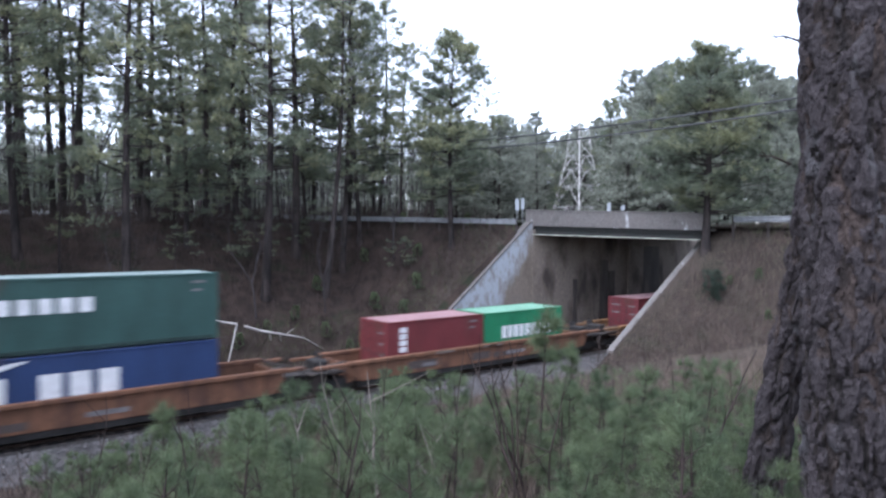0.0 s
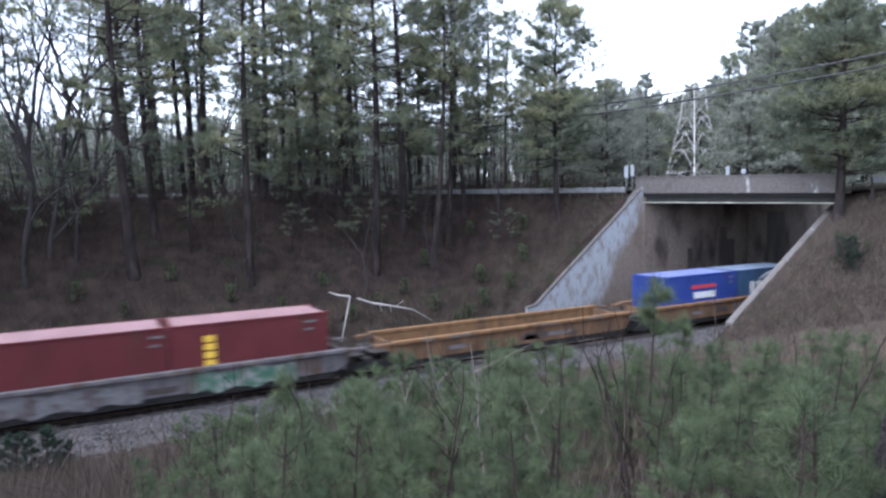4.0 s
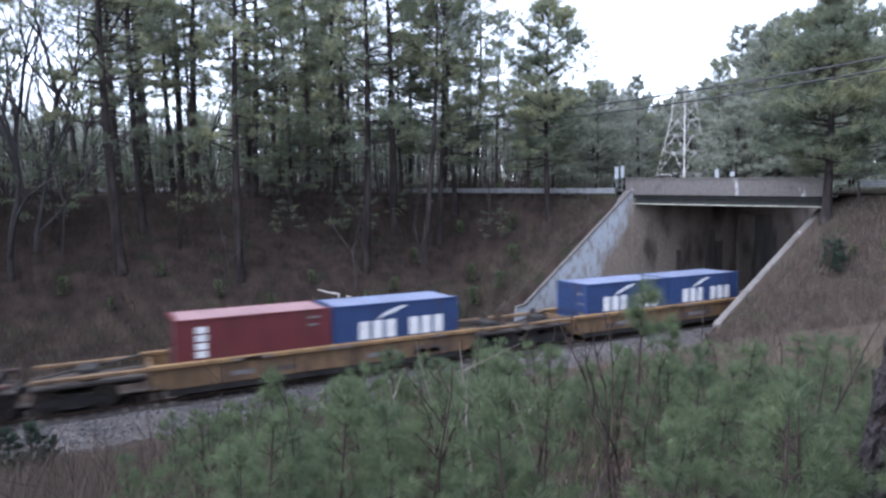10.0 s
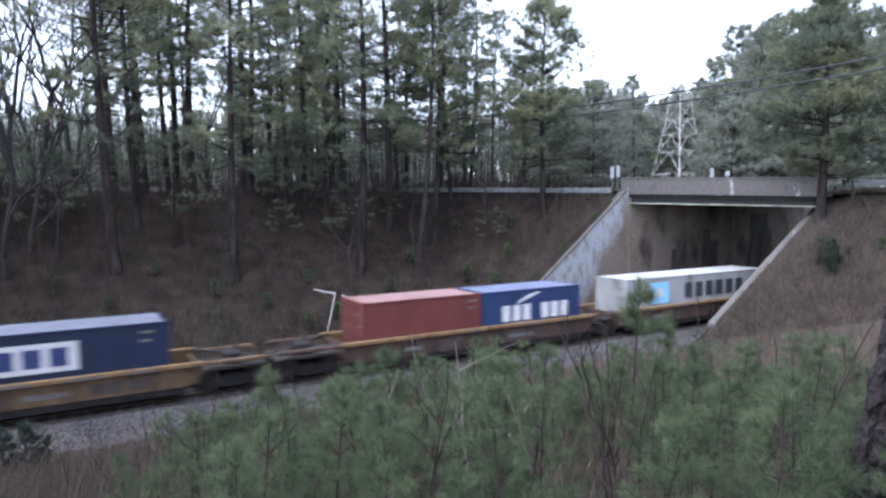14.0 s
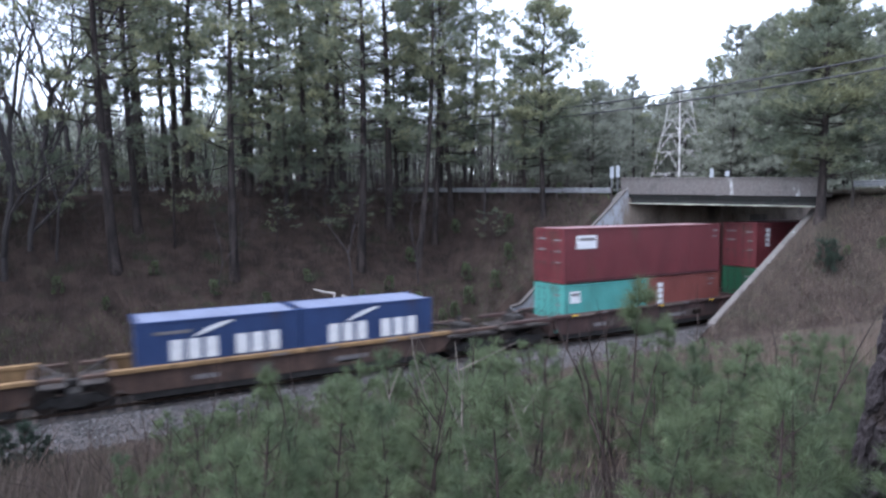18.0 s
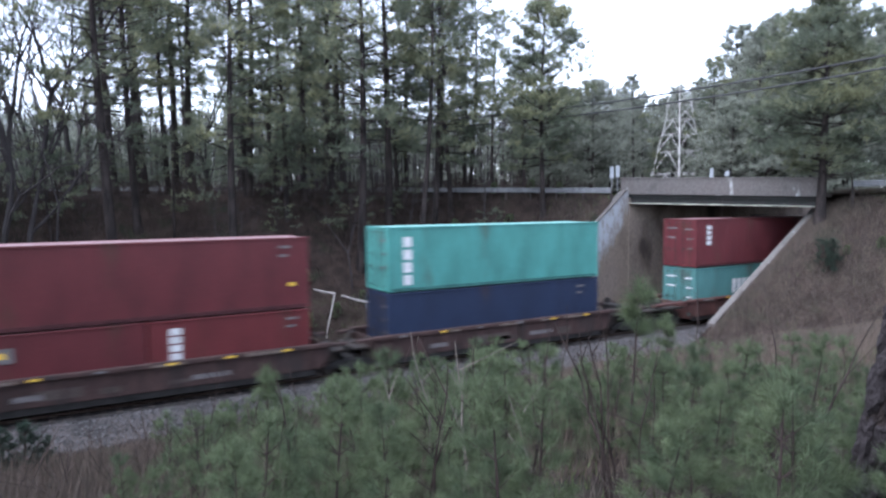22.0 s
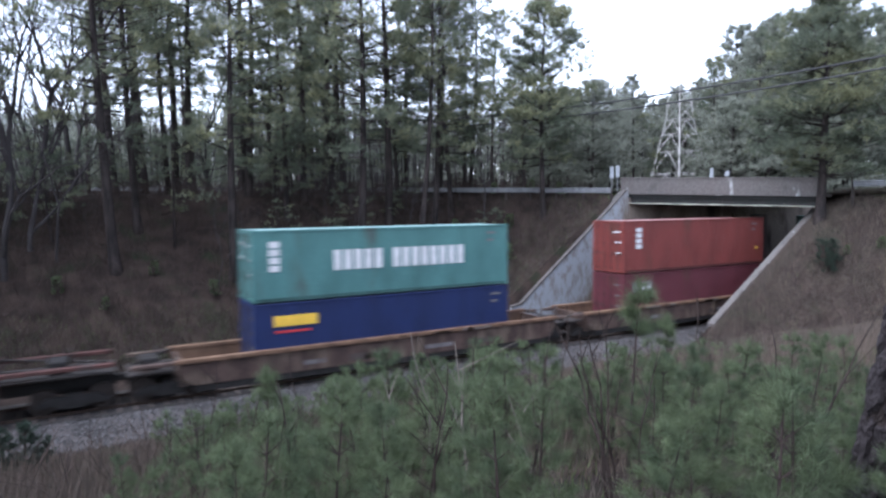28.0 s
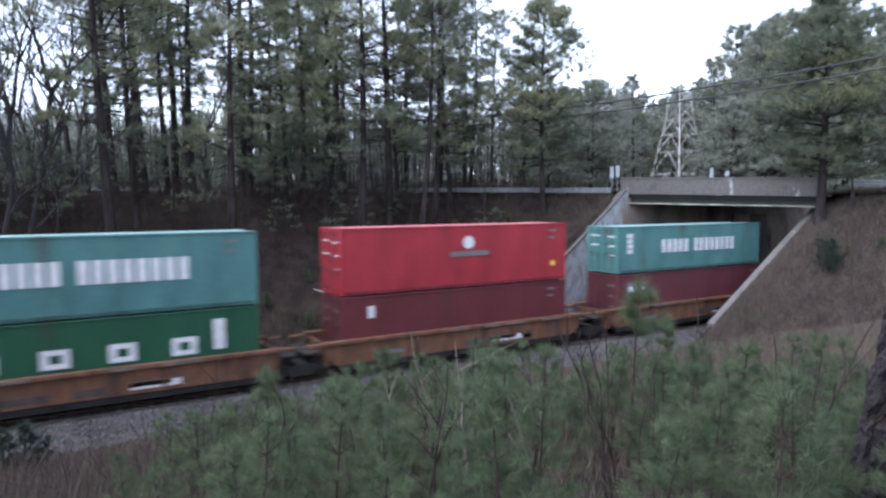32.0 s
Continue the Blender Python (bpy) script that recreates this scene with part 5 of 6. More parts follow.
def make_sapling(seed, h, label, name="pine_sapling", wide=0.8, needles=250, blade=0.19, width=0.0048, whorl=0.36, bare=0.16):
    """A young pine: a thin stem, whorls of rising shoots, each like a bottle brush of long needles."""
    rng, nr = random.Random(seed), np.random.default_rng(seed)
    tree = thing(name, label, "young pine", "young pines on the near bank")
    stem, cs, am = Mesh(), [], []
    lean = Vector((rng.uniform(-0.1, 0.1), rng.uniform(-0.1, 0.1), 1))
    stem.tube([lean * h * u - Vector((0, 0, 0.15 * (1 - u))) for u in (0, 0.3, 0.6, 0.85, 1)], [0.026 * h / 2, 0.021 * h / 2, 0.015, 0.010, 0.005], 6)

    def brush(p, q):
        d = (q - p).normalized()
        n = max(2, int((q - p).length / 0.07))
        for i in range(n):
            u = (i + rng.random()) / n
            if u > 0.3:
                cs.append(p.lerp(q, u))
                am.append(d * 0.9)

    z = h * rng.uniform(bare - 0.04, bare + 0.04)
    while z < h * 0.97:
        u = z / h
        for k in range(rng.choice((4, 5, 5, 6))):
            t = rng.uniform(0, 6.28)
            ln = wide * (0.28 + 0.72 * (1 - u)) * rng.uniform(0.55, 1.05) * min(1, h / 2)
            p = lean * z
            way = Vector((math.cos(t), math.sin(t), rng.uniform(0.45, 0.95))).normalized()
            q = p + way * ln
            stem.tube([p, q], [0.007, 0.003], 4, False)
            brush(p.lerp(q, 0.25), q + way * 0.05)
            brush(p.lerp(q, 0.7), q + way * 0.06)
            for s in (0.5, 0.72):
                if ln > 0.35 and rng.random() < 0.75:
                    k2 = rng.choice((-1, 1))
                    w2 = (way + Vector((-way.y, way.x, 0.3)) * 0.8 * k2).normalized()
                    a = p.lerp(q, s)
                    b = a + w2 * ln * 0.38
                    stem.tube([a, b], [0.004, 0.002], 3, False)
                    brush(a, b)
        z += whorl * rng.uniform(0.7, 1.2) * (0.6 + 0.5 * (1 - u))
    brush(lean * h * 0.84, lean * h * 1.03)
    brush(lean * h * 0.93, lean * h * 1.03)
    part("stem", stem, M["stem"], tree)
    per = max(4, int(needles / 6))
    v, f = tufts(nr, cs, am, per, blade, width)
    foliage("needles", v, f, M["sapling"], tree)
    return tree


USED = set()


def plant(tree, x, y, turn=0.0, size=1.0, tilt=(0.0, 0.0), sink=0.05):
    """Stands a tree at a place on the ground: the first time the tree itself, afterwards a copy."""
    if tree.name in USED:
        size /= tree.scale[0]
    m = Matrix.LocRotScale((x, y, ground_z(x, y) - sink), Euler((radians(tilt[0]), radians(tilt[1]), radians(turn))), (size, size, size))
    if tree.name in USED:
        return copy_thing(tree, m)
    USED.add(tree.name)
    tree.matrix_basis = m
    return tree


def make_woods():
    rng = random.Random(11)
    P = [make_pine(21, 21.0, 0.30, 2.9, 0.95, "tall dark green pine with a ragged crown on the bank", low=10),
         make_pine(22, 23.0, 0.32, 2.5, 0.92, "tall slim pine with sparse limbs on the bank", 0.20, low=14),
         make_pine(23, 18.0, 0.17, 3.1, 1.4, "full-crowned green pine at the wood's edge", 0.25, inner=(0.28,)),
         make_pine(24, 14.0, 0.24, 2.6, 1.05, "middle-sized pine with low drooping limbs", 0.15, inner=(0.3,), sag=0.12),
         make_pine(25, 22.0, 0.36, 3.0, 0.95, "old pine with a high open crown", 0.28, low=12)]
    D = [make_bare_tree(31, 17.0, "tall leafless tree with upswept limbs", 0.19, 0.05, 2),
         make_bare_tree(32, 14.0, "leafless forked tree with fine twigs", 0.14, -0.08, 3),
         make_bare_tree(33, 8.0, "slim leafless understorey tree", 0.07, 0.12, 2)]
    U = [make_pine(27, 6.5, 0.20, 2.3, 0.85, "young understorey pine with soft drooping boughs", 0.07, 9, 0.36, 0.036, "needles", (), 0.24),
         make_pine(28, 8.5, 0.30, 2.6, 0.7, "thin understorey pine with a few spreading boughs", 0.08, 9, 0.36, 0.036, "needles", (), 0.2)]
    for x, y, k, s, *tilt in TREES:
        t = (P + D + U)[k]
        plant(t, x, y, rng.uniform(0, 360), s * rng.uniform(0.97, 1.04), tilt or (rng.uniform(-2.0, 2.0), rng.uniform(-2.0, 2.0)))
    # understorey pines: thick along the crest, scattered down the bank
    count = 0
    while count < 43:
        x, y = (rng.uniform(-16, 27), rng.uniform(15.5, 27)) if count < 36 else (rng.uniform(-12, 24), rng.uniform(12.5, 15.5))
        if road_at(x, y)[1] < 2.0 or x > 26 and y < 14:
            continue
        west = math.degrees(math.atan2(x, y + 26.4)) < 12
        plant(rng.choice((U[0], U[0], U[1])), x, y, rng.uniform(0, 360), rng.uniform(0.45, 0.7 if west else 1.1) * (1.0 if y > 15.5 else 0.62), (rng.uniform(-5, 5), rng.uniform(-5, 5)))
        count += 1
    # the wood behind, thinning out with distance
    count = 0
    while count < 24:
        x, y = rng.uniform(-32, 34), rng.uniform(22, 62)
        a, b = road_at(x, y)
        west = math.degrees(math.atan2(x, y + 26.4)) < 11
        if -ROAD_WIDE - 1.5 < b < 1.5 or x > 36 - 0.1 * y or west and rng.random() < 0.7:
            continue
        plant(rng.choice(D[:2] + D[:2] + P[1:2]) if west else rng.choice(P + P[:2] + D), x, y, rng.uniform(0, 360), rng.uniform(0.75, 1.1), (rng.uniform(-2, 2), rng.uniform(-2, 2)))
        count += 1
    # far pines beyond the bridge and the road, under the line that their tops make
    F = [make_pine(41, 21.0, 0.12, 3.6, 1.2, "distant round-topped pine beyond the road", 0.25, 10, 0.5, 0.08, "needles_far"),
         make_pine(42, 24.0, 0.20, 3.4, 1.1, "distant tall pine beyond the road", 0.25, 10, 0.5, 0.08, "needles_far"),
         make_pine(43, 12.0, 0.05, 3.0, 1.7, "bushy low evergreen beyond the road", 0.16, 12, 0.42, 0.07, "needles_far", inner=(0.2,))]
    TALL = (21.0, 24.0, 12.0)
    LINE = ((36, 0.19), (44, 0.175), (48, 0.165), (51.5, 0.18), (53, 0.22), (55, 0.245), (57, 0.25), (60, 0.255), (64, 0.245), (70, 0.24))

    def skyline(deg):
        for (a, p), (b, q) in zip(LINE, LINE[1:]):
            if a <= deg <= b:
                return p + (q - p) * (deg - a) / (b - a)
        return 0.25

    for lo, hi, near, far, n in ((36, 46, 72, 115, 30), (44.5, 54, 148, 190, 46), (55, 68, 62, 105, 44)):
        count = 0
        while count < n:
            deg, d = rng.uniform(lo, hi), rng.uniform(near, far)
            t = radians(deg)
            x, y = d * math.sin(t), -26.45 + d * math.cos(t)
            if abs(y) < 9 or -ROAD_WIDE - 2 < road_at(x, y)[1] < 2 or math.hypot(x - 107, y - 64) < 12:
                continue
            k = rng.randrange(2)
            room = EYE[2] + d * skyline(deg) * rng.uniform(0.72, 1.0) - ground_z(x, y, False)
            plant(F[k], x, y, rng.uniform(0, 360), max(0.3, min(1.25, room / TALL[k])))
            count += 1
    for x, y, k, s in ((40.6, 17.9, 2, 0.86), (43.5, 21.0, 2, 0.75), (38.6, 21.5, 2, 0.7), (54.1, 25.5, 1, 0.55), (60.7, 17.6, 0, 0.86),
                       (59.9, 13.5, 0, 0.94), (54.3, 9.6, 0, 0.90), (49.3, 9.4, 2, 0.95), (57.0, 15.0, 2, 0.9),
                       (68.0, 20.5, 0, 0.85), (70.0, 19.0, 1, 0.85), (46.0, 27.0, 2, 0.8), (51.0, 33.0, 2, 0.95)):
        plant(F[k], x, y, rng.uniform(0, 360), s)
    plant(P[1], 52.3, 13.8, 75, 0.69)
    plant(make_pine(44, 14.8, 0.24, 2.6, 1.55, "full pointed pine beside the bridge's wing wall", 0.17, 14, 0.38, 0.046, "needles", (0.25,), low=8), 27.6, 8.3, 20, 1.0, (0, 1))
    # big pines at the bridge's near end
    plant(make_pine(26, 12.9, 0.20, 3.0, 2.5, "big full-crowned pine at the end of the bridge parapet", 0.25, 16, 0.40, 0.046, "needles", (0.05, 0.15, 0.3), 0.06), 37.8, -4.75, 40, 1.0)
    plant(P[0], 47.5, -13.5, 10, 0.62)
    plant(P[2], 52.0, -8.0, 120, 0.72)
    plant(P[2], 44.5, -9.0, 200, 0.5)
    # unseen trees added beside the view to shade the banks
    for x, y, k in ((-13, 8.5, 2), (-17, 12, 0), (-12, 15, 4), (-22, 9, 2), (-26, 15, 0), (-9.5, 10, 3), (-16, 19, 2), (-9, -15, 2), (-13, -9, 0), (-16, -17, 2), (-12, -23, 4), (-21, -8, 2), (-20, -27, 0), (-7.5, -19, 3), (-6, -36, 4), (6, -38, 1)):
        plant(P[k], x, y, rng.uniform(0, 360), rng.uniform(0.9, 1.05))
    # bare saplings under the wood
    count = 0
    while count < 22:
        x, y = rng.uniform(-12, 34), rng.uniform(9, 34)
        if -ROAD_WIDE - 1 < road_at(x, y)[1] < 1.5 or x > 30 and y < 14:
            continue
        plant(D[2], x, y, rng.uniform(0, 360), rng.uniform(0.25, 0.6), (rng.uniform(-6, 6), rng.uniform(-6, 6)))
        count += 1


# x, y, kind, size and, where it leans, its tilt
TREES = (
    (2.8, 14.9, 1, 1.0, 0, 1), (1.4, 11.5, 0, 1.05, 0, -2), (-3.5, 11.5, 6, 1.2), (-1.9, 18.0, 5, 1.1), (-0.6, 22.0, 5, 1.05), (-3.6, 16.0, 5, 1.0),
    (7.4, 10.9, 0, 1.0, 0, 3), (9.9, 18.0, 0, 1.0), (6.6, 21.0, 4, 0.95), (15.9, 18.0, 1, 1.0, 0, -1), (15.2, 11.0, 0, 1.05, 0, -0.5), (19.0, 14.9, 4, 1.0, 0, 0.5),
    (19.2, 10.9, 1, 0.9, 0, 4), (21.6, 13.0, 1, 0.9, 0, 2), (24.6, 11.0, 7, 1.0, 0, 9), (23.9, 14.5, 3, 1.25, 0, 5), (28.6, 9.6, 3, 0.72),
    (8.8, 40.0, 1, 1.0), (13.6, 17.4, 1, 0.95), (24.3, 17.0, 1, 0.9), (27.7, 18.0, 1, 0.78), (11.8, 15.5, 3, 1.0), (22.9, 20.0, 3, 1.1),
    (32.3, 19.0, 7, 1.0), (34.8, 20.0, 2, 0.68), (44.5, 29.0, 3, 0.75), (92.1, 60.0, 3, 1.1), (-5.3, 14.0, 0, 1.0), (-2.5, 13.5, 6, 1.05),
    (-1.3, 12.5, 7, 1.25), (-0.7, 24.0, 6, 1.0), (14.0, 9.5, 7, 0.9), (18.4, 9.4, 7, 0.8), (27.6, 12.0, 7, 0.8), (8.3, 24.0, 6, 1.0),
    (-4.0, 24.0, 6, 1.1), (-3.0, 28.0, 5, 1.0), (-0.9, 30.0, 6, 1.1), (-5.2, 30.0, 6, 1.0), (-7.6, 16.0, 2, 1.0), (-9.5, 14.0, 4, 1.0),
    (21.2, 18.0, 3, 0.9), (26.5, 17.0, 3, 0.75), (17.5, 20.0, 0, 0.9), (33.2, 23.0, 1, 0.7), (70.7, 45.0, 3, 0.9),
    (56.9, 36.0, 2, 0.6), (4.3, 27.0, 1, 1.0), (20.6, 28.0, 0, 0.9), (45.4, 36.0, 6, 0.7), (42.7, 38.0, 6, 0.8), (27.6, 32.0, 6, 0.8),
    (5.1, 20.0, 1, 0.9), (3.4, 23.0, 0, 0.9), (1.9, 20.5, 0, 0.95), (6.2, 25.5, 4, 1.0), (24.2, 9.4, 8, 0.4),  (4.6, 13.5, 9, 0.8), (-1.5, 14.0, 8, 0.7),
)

make_woods()


def make_distant_woods():
    """The tangle of trunks and tops that closes the view far behind the road."""
    rng, nr = random.Random(8), np.random.default_rng(8)
    trunks, cs, am, dull = Mesh(), [], [], []
    for _ in range(1300):
        deg = rng.uniform(-14, 62)
        t, d = radians(deg), rng.uniform(88, 125) if deg < 44 else rng.uniform(150, 190)
        x, y = d * math.sin(t), -26.45 + d * math.cos(t)
        z, h = ground_z(x, y, False), rng.uniform(8, 12) if deg < 8 else rng.uniform(9, 15)
        trunks.tube([(x, y, z - 0.3), (x + rng.uniform(-0.5, 0.5), y, z + h)], [0.14, 0.05], 4, False)
        for _ in range(16):
            cs.append((x + rng.gauss(0, 1.1), y + rng.gauss(0, 1.1), z + h * rng.uniform(0.0, 1.0)))
            am.append((0, 0, 0.3))
        for _ in range(4):
            a = rng.uniform(0, 6.28)
            q = Vector((x, y, z + h * rng.uniform(0.3, 1)))
            trunks.tube([q, q + Vector((math.cos(a) * 1.4, math.sin(a) * 1.4, 1.5))], [0.03, 0.012], 3, False)
    tagged(part("distant_trunks", trunks, M["greybark"]), "thicket of grey trunks in the far wood", "woods", kind="stuff")
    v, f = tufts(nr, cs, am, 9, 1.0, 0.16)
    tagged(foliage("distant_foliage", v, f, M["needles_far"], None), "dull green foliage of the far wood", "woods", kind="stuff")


def make_brush():
    """Leafless brush and fallen twigs on the banks, dry grass and weeds."""
    rng = random.Random(9)
    b = Mesh()
    for _ in range(13500):
        if rng.random() < 0.93:
            x, y = rng.uniform(-14, 31), rng.uniform(5.6, 24)
            if 23 < x and y < 6.2:
                continue
        else:
            x, y = rng.uniform(-4, 40), rng.uniform(-19, -5)
        z, h = ground_z(x, y), rng.uniform(0.3, 1.5)
        if rng.random() < 0.12:
            off, a = rng.uniform(1.5, 5.5), rng.uniform(-42, -2)
            x, y = ROAD0[0] + a * ROAD_WAY[0] + off * ROAD_LEFT[0], ROAD0[1] + a * ROAD_WAY[1] + off * ROAD_LEFT[1]
            z, h = ground_z(x, y), rng.uniform(0.5, 1.3)
        p = Vector((x, y, z - 0.05))
        w = Vector((rng.gauss(0, 0.35), rng.gauss(0, 0.35), 1)).normalized()
        q = p + w * h
        b.tube([p, p.lerp(q, 0.5) + Vector((rng.gauss(0, 0.05), rng.gauss(0, 0.05), 0)), q], [0.012, 0.008, 0.003], 3, False)
        for _ in range(2):
            s = p.lerp(q, rng.uniform(0.4, 0.9))
            e = s + (w + Vector((rng.gauss(0, 0.8), rng.gauss(0, 0.8), 0))).normalized() * h * 0.4
            b.tube([s, e], [0.009, 0.003], 3, False)
    tagged(part("brush", b, M["twig"]), "leafless brown brush on the banks", "brush", kind="stuff")

    def blades(name, material, n, spot, lo, hi, label, wide):
        nr = np.random.default_rng(len(name))
        base = [spot() for _ in range(n)]
        c = np.array([(x, y, ground_z(x, y) - 0.03) for x, y in base])
        d = nr.normal(size=(n, 3)) * 0.28
        d[:, 2] = 1
        ln = nr.uniform(lo, hi, size=(n, 1))
        s = np.cross(d, nr.normal(size=(n, 3)))
        s /= np.linalg.norm(s, axis=1, keepdims=True)
        v = np.stack([c - s * wide, c + s * wide, c + d * ln], axis=1).reshape(-1, 3)
        tagged(foliage(name, v, np.arange(3 * n).reshape(-1, 3), M[material], None), label, "grass", kind="stuff")

    def near():
        while True:
            x, y = rng.uniform(-8, 44), rng.uniform(-25.5, -3.9)
            if x > 39.5 and y > -6 or math.hypot(x, y + 26.45) < 2.2:
                continue
            if rng.random() < 0.2:
                return rng.uniform(24, 42), rng.uniform(-16, -4)
            if rng.random() < 0.25:
                return rng.uniform(-5, 5), rng.uniform(-21, -6)
            if rng.random() < 0.35 + 0.65 * (x > 17):
                return x, y

    blades("dry_grass", "drygrass", 110000, near, 0.14, 0.6, "tawny dry grass over the near bank", 0.005)
    blades("slope_grass", "drygrass", 60000, lambda: (rng.uniform(28.5, 44), rng.uniform(-15, -3.9)), 0.10, 0.42, "matted dead grass on the slope by the bridge", 0.009)
    blades("dead_stalks", "stalk", 24000, lambda: (rng.uniform(-3, 21), rng.uniform(-22, -7)), 0.45, 1.05, "thin tawny dead stalks between the young pines", 0.004)
    blades("slope_stalks", "stalk", 30000, lambda: (rng.uniform(29, 43.5), rng.uniform(-14, -3.9)), 0.15, 0.55, "pale dead stalks on the slope by the bridge", 0.006)
    blades("bank_grass", "drygrass", 22000, lambda: (rng.uniform(-10, 30), 5.5 + 3.0 * rng.random() ** 1.5), 0.12, 0.4, "dead grass at the foot of the far bank", 0.008)
    blades("bank_top_grass", "greengrass", 7000, lambda: (rng.uniform(39.7, 50), rng.uniform(-14, -6.0)), 0.12, 0.35, "green grass along the top of the slope", 0.012)
    blades("verge_grass", "greengrass", 9000, lambda: (rng.uniform(35, 54), rng.uniform(25, 41)), 0.2, 0.4, "strip of green grass beyond the road", 0.03)
    blades("weeds", "greengrass", 26000, lambda: (rng.uniform(-10, 46), rng.choice((rng.uniform(-22, -4), rng.uniform(-24, -16), rng.uniform(5.6, 9)))), 0.1, 0.35, "short green weeds among dry grass", 0.010)


def make_undergrowth():
    """Young pines that screen the near bank."""
    rng = random.Random(5)
    S = [make_sapling(51, 2.2, "bushy light green young pine with long needles"),
         make_sapling(52, 1.7, "small bushy young pine with long needles", wide=0.75),
         make_sapling(53, 2.6, "lanky young pine with open whorls", wide=0.8, whorl=0.42),
         make_sapling(54, 1.4, "low bushy young pine", wide=0.9)]
    # how far below the horizon their tops reach, by bearing: the screen dips where the ballast shows
    TOPS = ((-6, 0.40), (2, 0.33), (5, 0.285), (8, 0.30), (12, 0.27), (16, 0.285), (20, 0.25), (25.5, 0.21), (28.5, 0.235), (33, 0.20),
            (38, 0.185), (40, 0.205), (45, 0.178), (48.5, 0.195), (52, 0.188), (56, 0.180), (60, 0.165), (62.5, 0.165), (64.5, 0.24), (72, 0.24))

    def ceiling_at(deg):
        for (a, p), (b, q) in zip(TOPS, TOPS[1:]):
            if a <= deg <= b:
                return p + (q - p) * (deg - a) / (b - a)
        return 0.3

    tall_of = (2.2, 1.7, 2.6, 1.4)
    count, spots = 0, []
    while count < 265:
        d = rng.uniform(6.0, 20.5) if count > 85 else rng.uniform(3.9, 8.6)
        deg = rng.uniform(-6, 71) if count > 85 else rng.uniform(10, 71)
        t = radians(deg)
        x, y = d * math.sin(t), -26.45 + d * math.cos(t)
        if y > -6.5 or any(math.hypot(x - a, y - b) < 0.5 for a, b in spots):
            continue
        if deg < 5 and d > 9 or x > 24 and y > -10 or deg > 46 and d > 12 and rng.random() < 0.3:
            continue
        if noise.noise(Vector((x * 0.4, y * 0.4, 8))) < (-0.12 if d > 8 else -0.24):
            continue
        room = EYE[2] - (ceiling_at(deg) + 0.012) * (rng.uniform(0.95, 1.05) if rng.random() < 0.16 else rng.uniform(1.08, 1.6)) * d - ground_z(x, y)
        k = rng.randrange(4)
        size = min(room / tall_of[k] / 1.03, rng.uniform(0.55, 1.1))
        if size < 0.24:
            count += 0.02
            continue
        spots.append((x, y))
        plant(S[k], x, y, rng.uniform(0, 360), size, (rng.uniform(-6, 6), rng.uniform(-6, 6)))
        count += 1
    # dark shrubs by the ballast and on the banks
    shrub = make_sapling(55, 1.2, "dark evergreen shrub near the ballast", "evergreen_shrub", 0.9, 130, 0.12, 0.012, 0.16)
    leafage = [c for c in shrub.children if c.name.startswith("needles")][0]
    leafage.data.materials[0] = M["darkneedles"]
    for x, y, s in ((-1.5, -8.0, 1.15), (-2.2, -8.2, 1.1), (-1.9, -7.6, 1.0), (-1.0, -7.9, 0.75), (35.3, -6.5, 1.35), (35.7, -6.7, 1.2), (35.1, -6.8, 1.1),
                    (0.5, -6.4, 0.35), (1.6, -7.0, 0.4), (3.0, -7.4, 0.35)):
        plant(shrub, x, y, rng.uniform(0, 360), s)
    bush = make_sapling(57, 1.2, "green evergreen bush at the foot of the far bank", "evergreen_bush", 1.0, 120, 0.16, 0.016, 0.2)
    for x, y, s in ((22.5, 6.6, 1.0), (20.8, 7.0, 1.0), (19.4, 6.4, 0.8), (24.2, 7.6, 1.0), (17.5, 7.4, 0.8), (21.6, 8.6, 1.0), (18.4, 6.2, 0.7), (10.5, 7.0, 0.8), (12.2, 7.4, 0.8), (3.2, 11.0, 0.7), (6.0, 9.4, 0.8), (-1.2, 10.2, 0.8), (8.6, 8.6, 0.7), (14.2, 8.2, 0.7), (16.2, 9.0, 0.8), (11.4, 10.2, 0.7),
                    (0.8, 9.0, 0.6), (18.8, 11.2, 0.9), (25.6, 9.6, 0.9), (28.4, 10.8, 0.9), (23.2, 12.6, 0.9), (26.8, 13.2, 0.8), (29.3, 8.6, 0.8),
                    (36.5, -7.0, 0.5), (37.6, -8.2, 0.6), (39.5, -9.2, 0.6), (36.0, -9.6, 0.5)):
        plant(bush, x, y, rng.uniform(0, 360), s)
    lone = make_sapling(56, 2.0, "lanky young pine with a bare stem and a tuft on top", wide=0.34, whorl=0.26, bare=0.74)
    plant(lone, 5.02, -21.57, 0)
    plant(lone, 8.4, -19.2, 200, 0.9)
    plant(lone, 2.2, -17.6, 90, 0.9)
    # bare slim stems among the young pines
    spread = []
    for _ in range(26):
        t, d = radians(rng.uniform(4, 66)), rng.uniform(4.6, 9.5)
        x, y = d * math.sin(t), -26.45 + d * math.cos(t)
        spread.append((x, y, max(0.7, min(2.6, EYE[2] - ceiling_at(math.degrees(t)) * rng.uniform(0.85, 1.25) * d - ground_z(x, y)))))
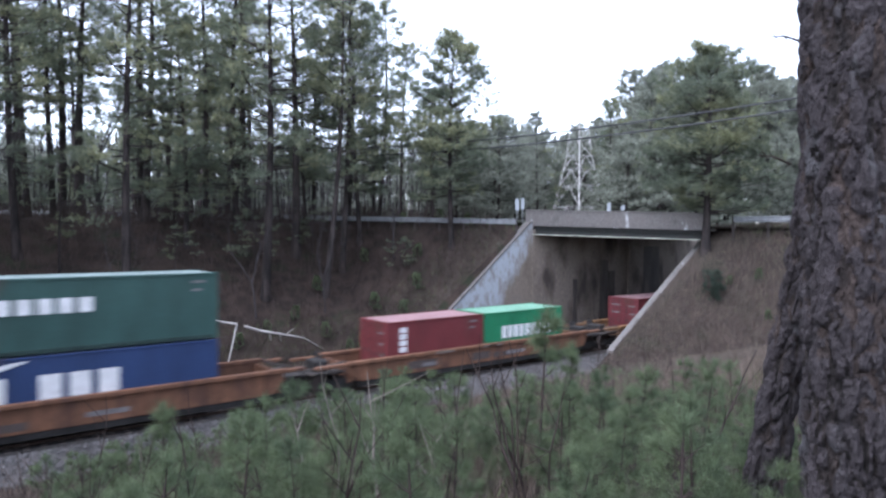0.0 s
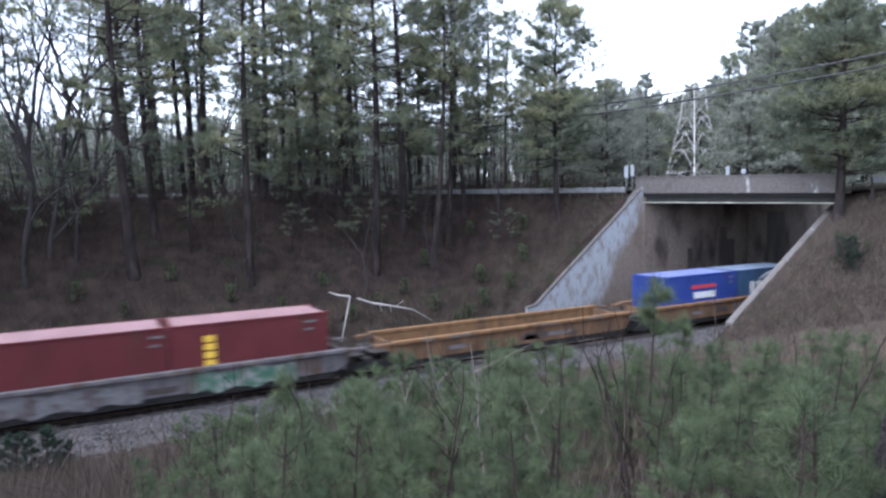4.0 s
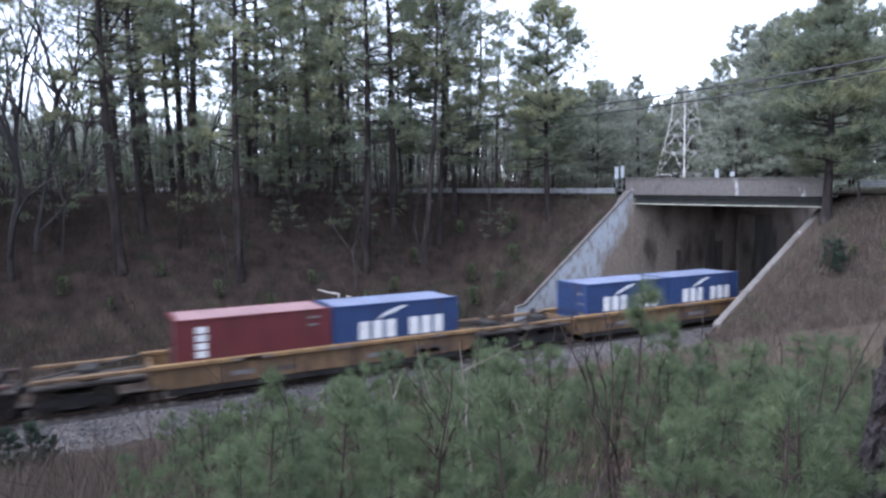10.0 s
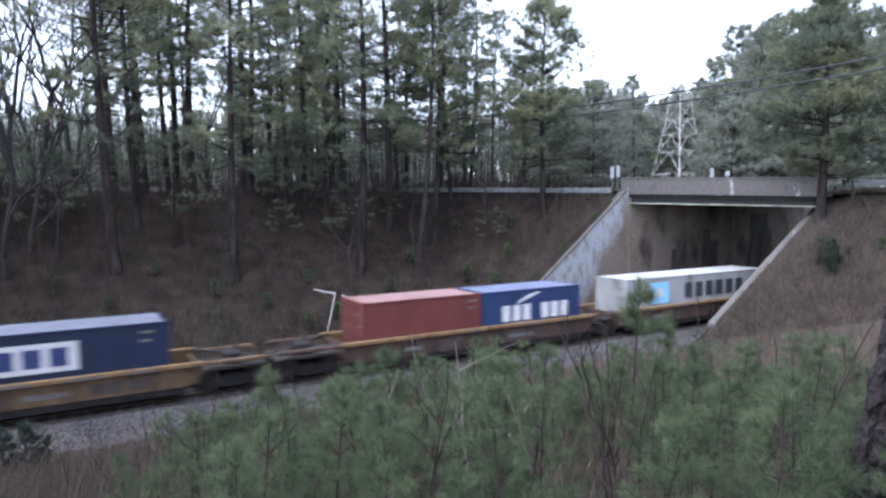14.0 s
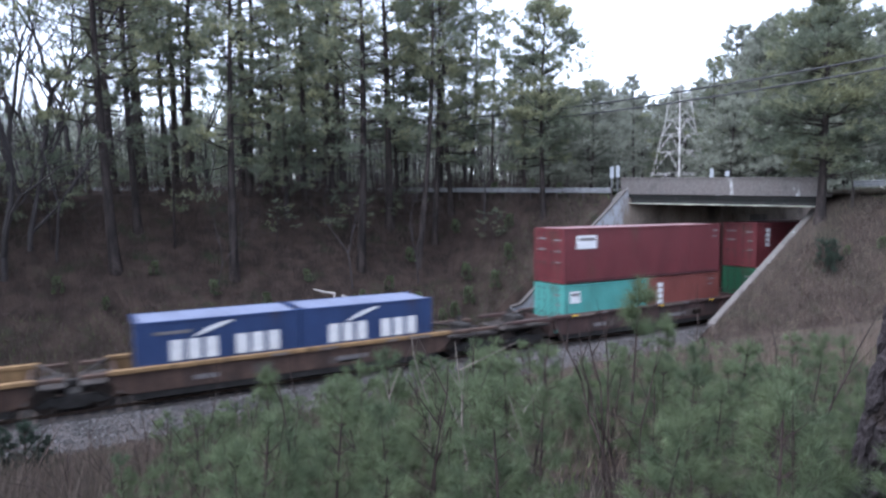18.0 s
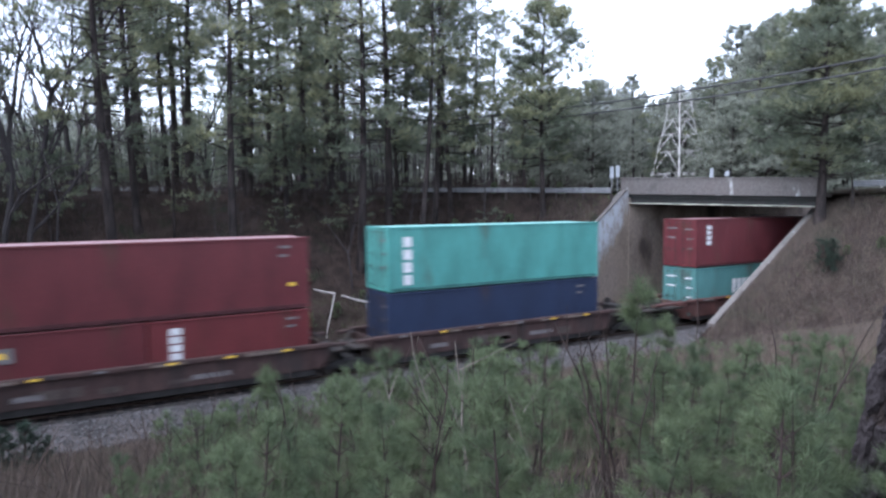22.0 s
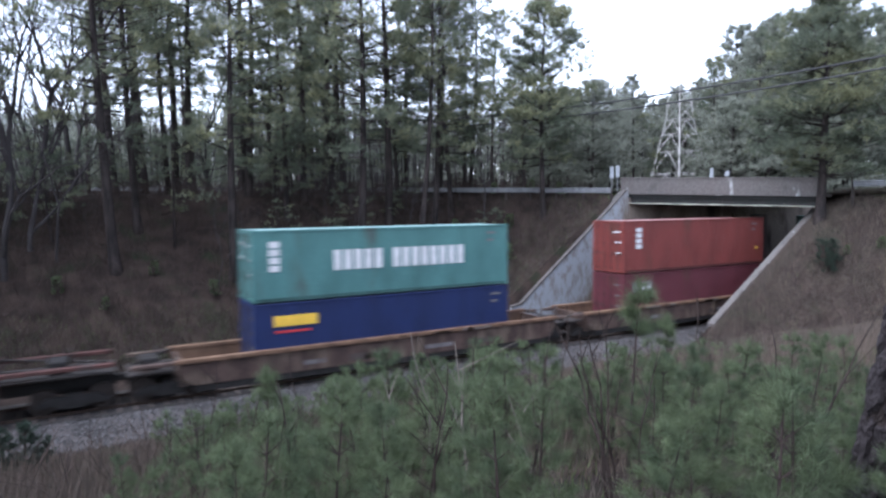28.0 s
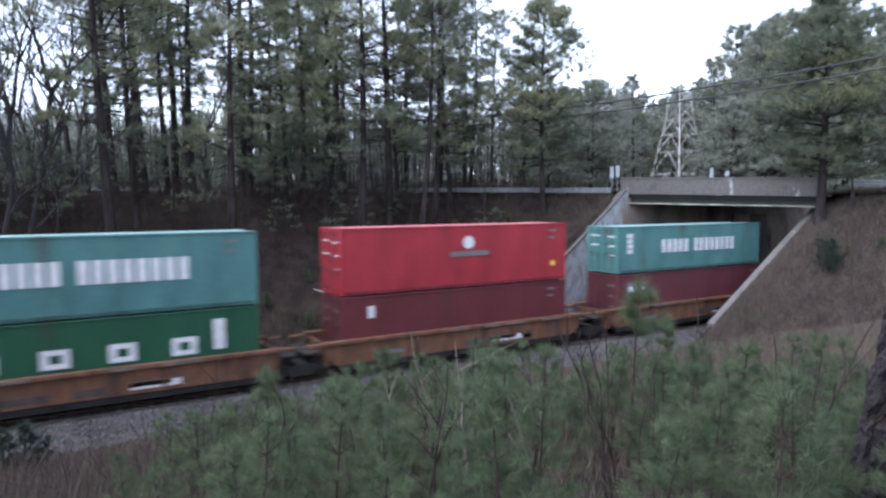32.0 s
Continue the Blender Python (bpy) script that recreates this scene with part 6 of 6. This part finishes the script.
    for x, y, h in spread + [(3.6, -19.6, 2.0), (4.05, -19.2, 1.7), (7.0, -18.2, 1.9), (1.2, -17.2, 2.1), (10.6, -17.6, 2.4), (11.4, -18.6, 1.9), (3.4, -15.2, 2.2), (5.05, -21.3, 1.75), (2.9, -21.6, 1.7), (3.1, -21.5, 1.5), (3.25, -21.2, 1.3), (3.6, -21.9, 1.2), (2.75, -20.6, 1.6)]:
        st = thing("leafless_shrub", "slim leafless stem among young pines", "shrub", "leafless shrubs", at=pose(x, y, ground_z(x, y) - 0.05))
        m, q, w = Mesh(), Vector((0, 0, 0)), Vector((rng.gauss(0, 0.1), rng.gauss(0, 0.1), 1)).normalized()
        pts = [q]
        for i in range(6):
            w = (w + Vector((rng.gauss(0, 0.12), rng.gauss(0, 0.12), 0.1))).normalized()
            q = q + w * h / 6
            pts.append(q)
        bark = M["palestem"] if x in (2.9, 3.1, 3.6, 2.75) else M["stem"]
        part("stem", m.tube(pts, [0.016, 0.014, 0.012, 0.010, 0.008, 0.006, 0.003], 6), bark, st)
        for i in (2, 3, 4, 5):
            e = pts[i] + Vector((rng.gauss(0, 0.22), rng.gauss(0, 0.22), rng.uniform(0.2, 0.5)))
            part("side_shoot", Mesh().tube([pts[i], e], [0.006, 0.002], 4), bark, st)


def make_near_trunk(name, label, x, y, r, lean, seed, twigs, h=9.0):
    """A big pine trunk beside the camera, its bark broken into raised plates with dark furrows between."""
    z0 = ground_z(x, y) - 0.4
    tree = thing(name, label, "tree", at=pose(x, y, z0))
    m, n, k, deep = Mesh(), 132, 400, []
    for j in range(k + 1):
        z = 0.2 + 5.4 * (j / k) if j < k else h
        cx, cy = lean[0] * z, lean[1] * z
        rr = r * (1 - 0.03 * z) + 0.03 * math.exp(-z * 1.6)
        for i in range(n):
            t = 2 * math.pi * i / n
            p = Vector((math.cos(t) * r, math.sin(t) * r, z * 0.24)) * 11.0 + Vector((seed, 0, 0))
            e = Vector((p.x * 0.8, p.y * 0.8, p.z * 2.0))
            p += Vector((noise.noise(e), noise.noise(e + Vector((9, 0, 0))), noise.noise(e + Vector((0, 9, 0))))) * 0.45
            e *= 2.3
            p += Vector((noise.noise(e), noise.noise(e + Vector((5, 0, 0))), 0.8 * noise.noise(e + Vector((0, 5, 0))))) * 0.28
            dist, _ = noise.voronoi(p)
            gap = dist[1] - dist[0] + 0.16 * noise.noise(e * 0.45)
            plate = max(0.0, min(1.0, gap * 2.2))
            off = 0.040 * plate ** 0.8 - 0.028 + 0.009 * noise.noise(e * 1.3) + 0.005 * noise.noise(e * 3.1) + 0.020 * noise.noise(p * 0.3)
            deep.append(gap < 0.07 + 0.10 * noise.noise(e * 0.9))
            m.v.append((cx + (rr + off) * math.cos(t), cy + (rr + off) * math.sin(t), z))
    m.f = [(j * n + i, j * n + (i + 1) % n, (j + 1) * n + (i + 1) % n, (j + 1) * n + i) for j in range(k) for i in range(n)]
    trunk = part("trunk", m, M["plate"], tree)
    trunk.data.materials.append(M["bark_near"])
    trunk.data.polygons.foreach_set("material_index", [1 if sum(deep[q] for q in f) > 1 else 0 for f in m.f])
    # unseen crown, added high over the view to shade the ground below
    rng, nr = random.Random(int(seed)), np.random.default_rng(int(seed))
    limbs, cs, am = Mesh(), [], []
    top = (lean[0] * h, lean[1] * h)
    limbs.tube([(*top, h - 0.3), (*top, h + 7.5)], [r * 0.7, 0.03], 8)
    for i in range(46):
        z, t = h + 7.4 * (i + 0.5) / 46, rng.uniform(0, 6.28)
        ln = 11 * r * (1.15 - (z - h) / 8.5) * rng.uniform(0.6, 1.1)
        way = Vector((math.cos(t), math.sin(t), rng.uniform(0.0, 0.5)))
        p = Vector((*top, z))
        limbs.tube([p, p + way * ln * 0.6, p + way * ln], [0.05, 0.03, 0.01], 4, False)
        for k in range(12):
            cs.append(p + way * ln * rng.uniform(0.35, 1.05) + Vector((rng.gauss(0, 0.3), rng.gauss(0, 0.3), rng.gauss(0, 0.15))))
            am.append(way * 0.4)
    tagged(part("branchwork", limbs, M["bark"], tree), kind="stuff")
    v, f = tufts(nr, cs, am, 14, 0.34, 0.03)
    foliage("crown", v, f, M["needles"], tree)
    for z, t, ln in twigs:
        q = Vector((lean[0] * 2.4 + r * 0.9 * math.cos(t), lean[1] * 2.4 + r * 0.9 * math.sin(t), z))
        w = Vector((math.cos(t), math.sin(t), 0.25))
        e = q + w * ln
        tw = part("dead_twig", Mesh().tube([q, q + w * ln * 0.5 + Vector((0, 0, 0.02)), e], [0.008, 0.006, 0.002], 5), M["stem"], tree, "thin dead twig")
        for u in (0.45, 0.7):
            part("twig_tip", Mesh().tube([q.lerp(e, u), q.lerp(e, u) + w * ln * 0.25 + Vector((0.0, 0.0, 0.06))], [0.004, 0.001], 4), M["stem"], tw)
    return tree


def make_fallen_branch():
    """A bleached broken limb that hangs at the foot of the far bank."""
    b = thing("fallen_branch", "bleached dead limb broken over the far bank", "branch", at=pose(11.6, 6.0, 0.4))
    part("stub", Mesh().tube([(-1.15, 0, 2.42), (-0.6, 0.02, 2.22), (0.02, 0, 2.10)], [0.03, 0.05, 0.055], 7), M["deadwood"], b)
    part("prop", Mesh().tube([(0.02, 0, 2.10), (-0.12, 0.03, 1.4), (-0.42, 0, 0.2), (-0.5, 0, -0.3)], [0.05, 0.045, 0.035, 0.03], 7), M["deadwood"], b)
    part("limb", Mesh().tube([(0.42, 0, 1.95), (1.3, 0, 1.62), (2.2, 0, 1.42), (3.85, 0.2, 1.0), (5.2, 0.5, 0.2)], [0.05, 0.065, 0.05, 0.03, 0.015], 7), M["deadwood"], b)
    for x, z, dx, dz in ((1.75, 1.5, 0.12, -0.42), (2.35, 1.38, 0.08, -0.38), (2.7, 1.3, 0.5, 0.3)):
        part("snag", Mesh().tube([(x, 0, z), (x + dx, 0, z + dz)], [0.025, 0.01], 5), M["deadwood"], b)


make_distant_woods()
make_brush()
make_undergrowth()
make_near_trunk("pine_tree", "large pine trunk with deeply plated grey-brown bark", 3.822, -25.125, 0.275, (-0.009, 0.023), 3.0, ((3.4, 2.2, 0.2), (4.2, 3.6, 0.3)))
make_near_trunk("pine_tree", "slimmer leaning pine trunk with plated bark", 4.077, -24.326, 0.115, (0.069, -0.131), 17.0, ((2.95, 2.55, 0.22), (2.5, 2.4, 0.07)))
make_fallen_branch()


motions()
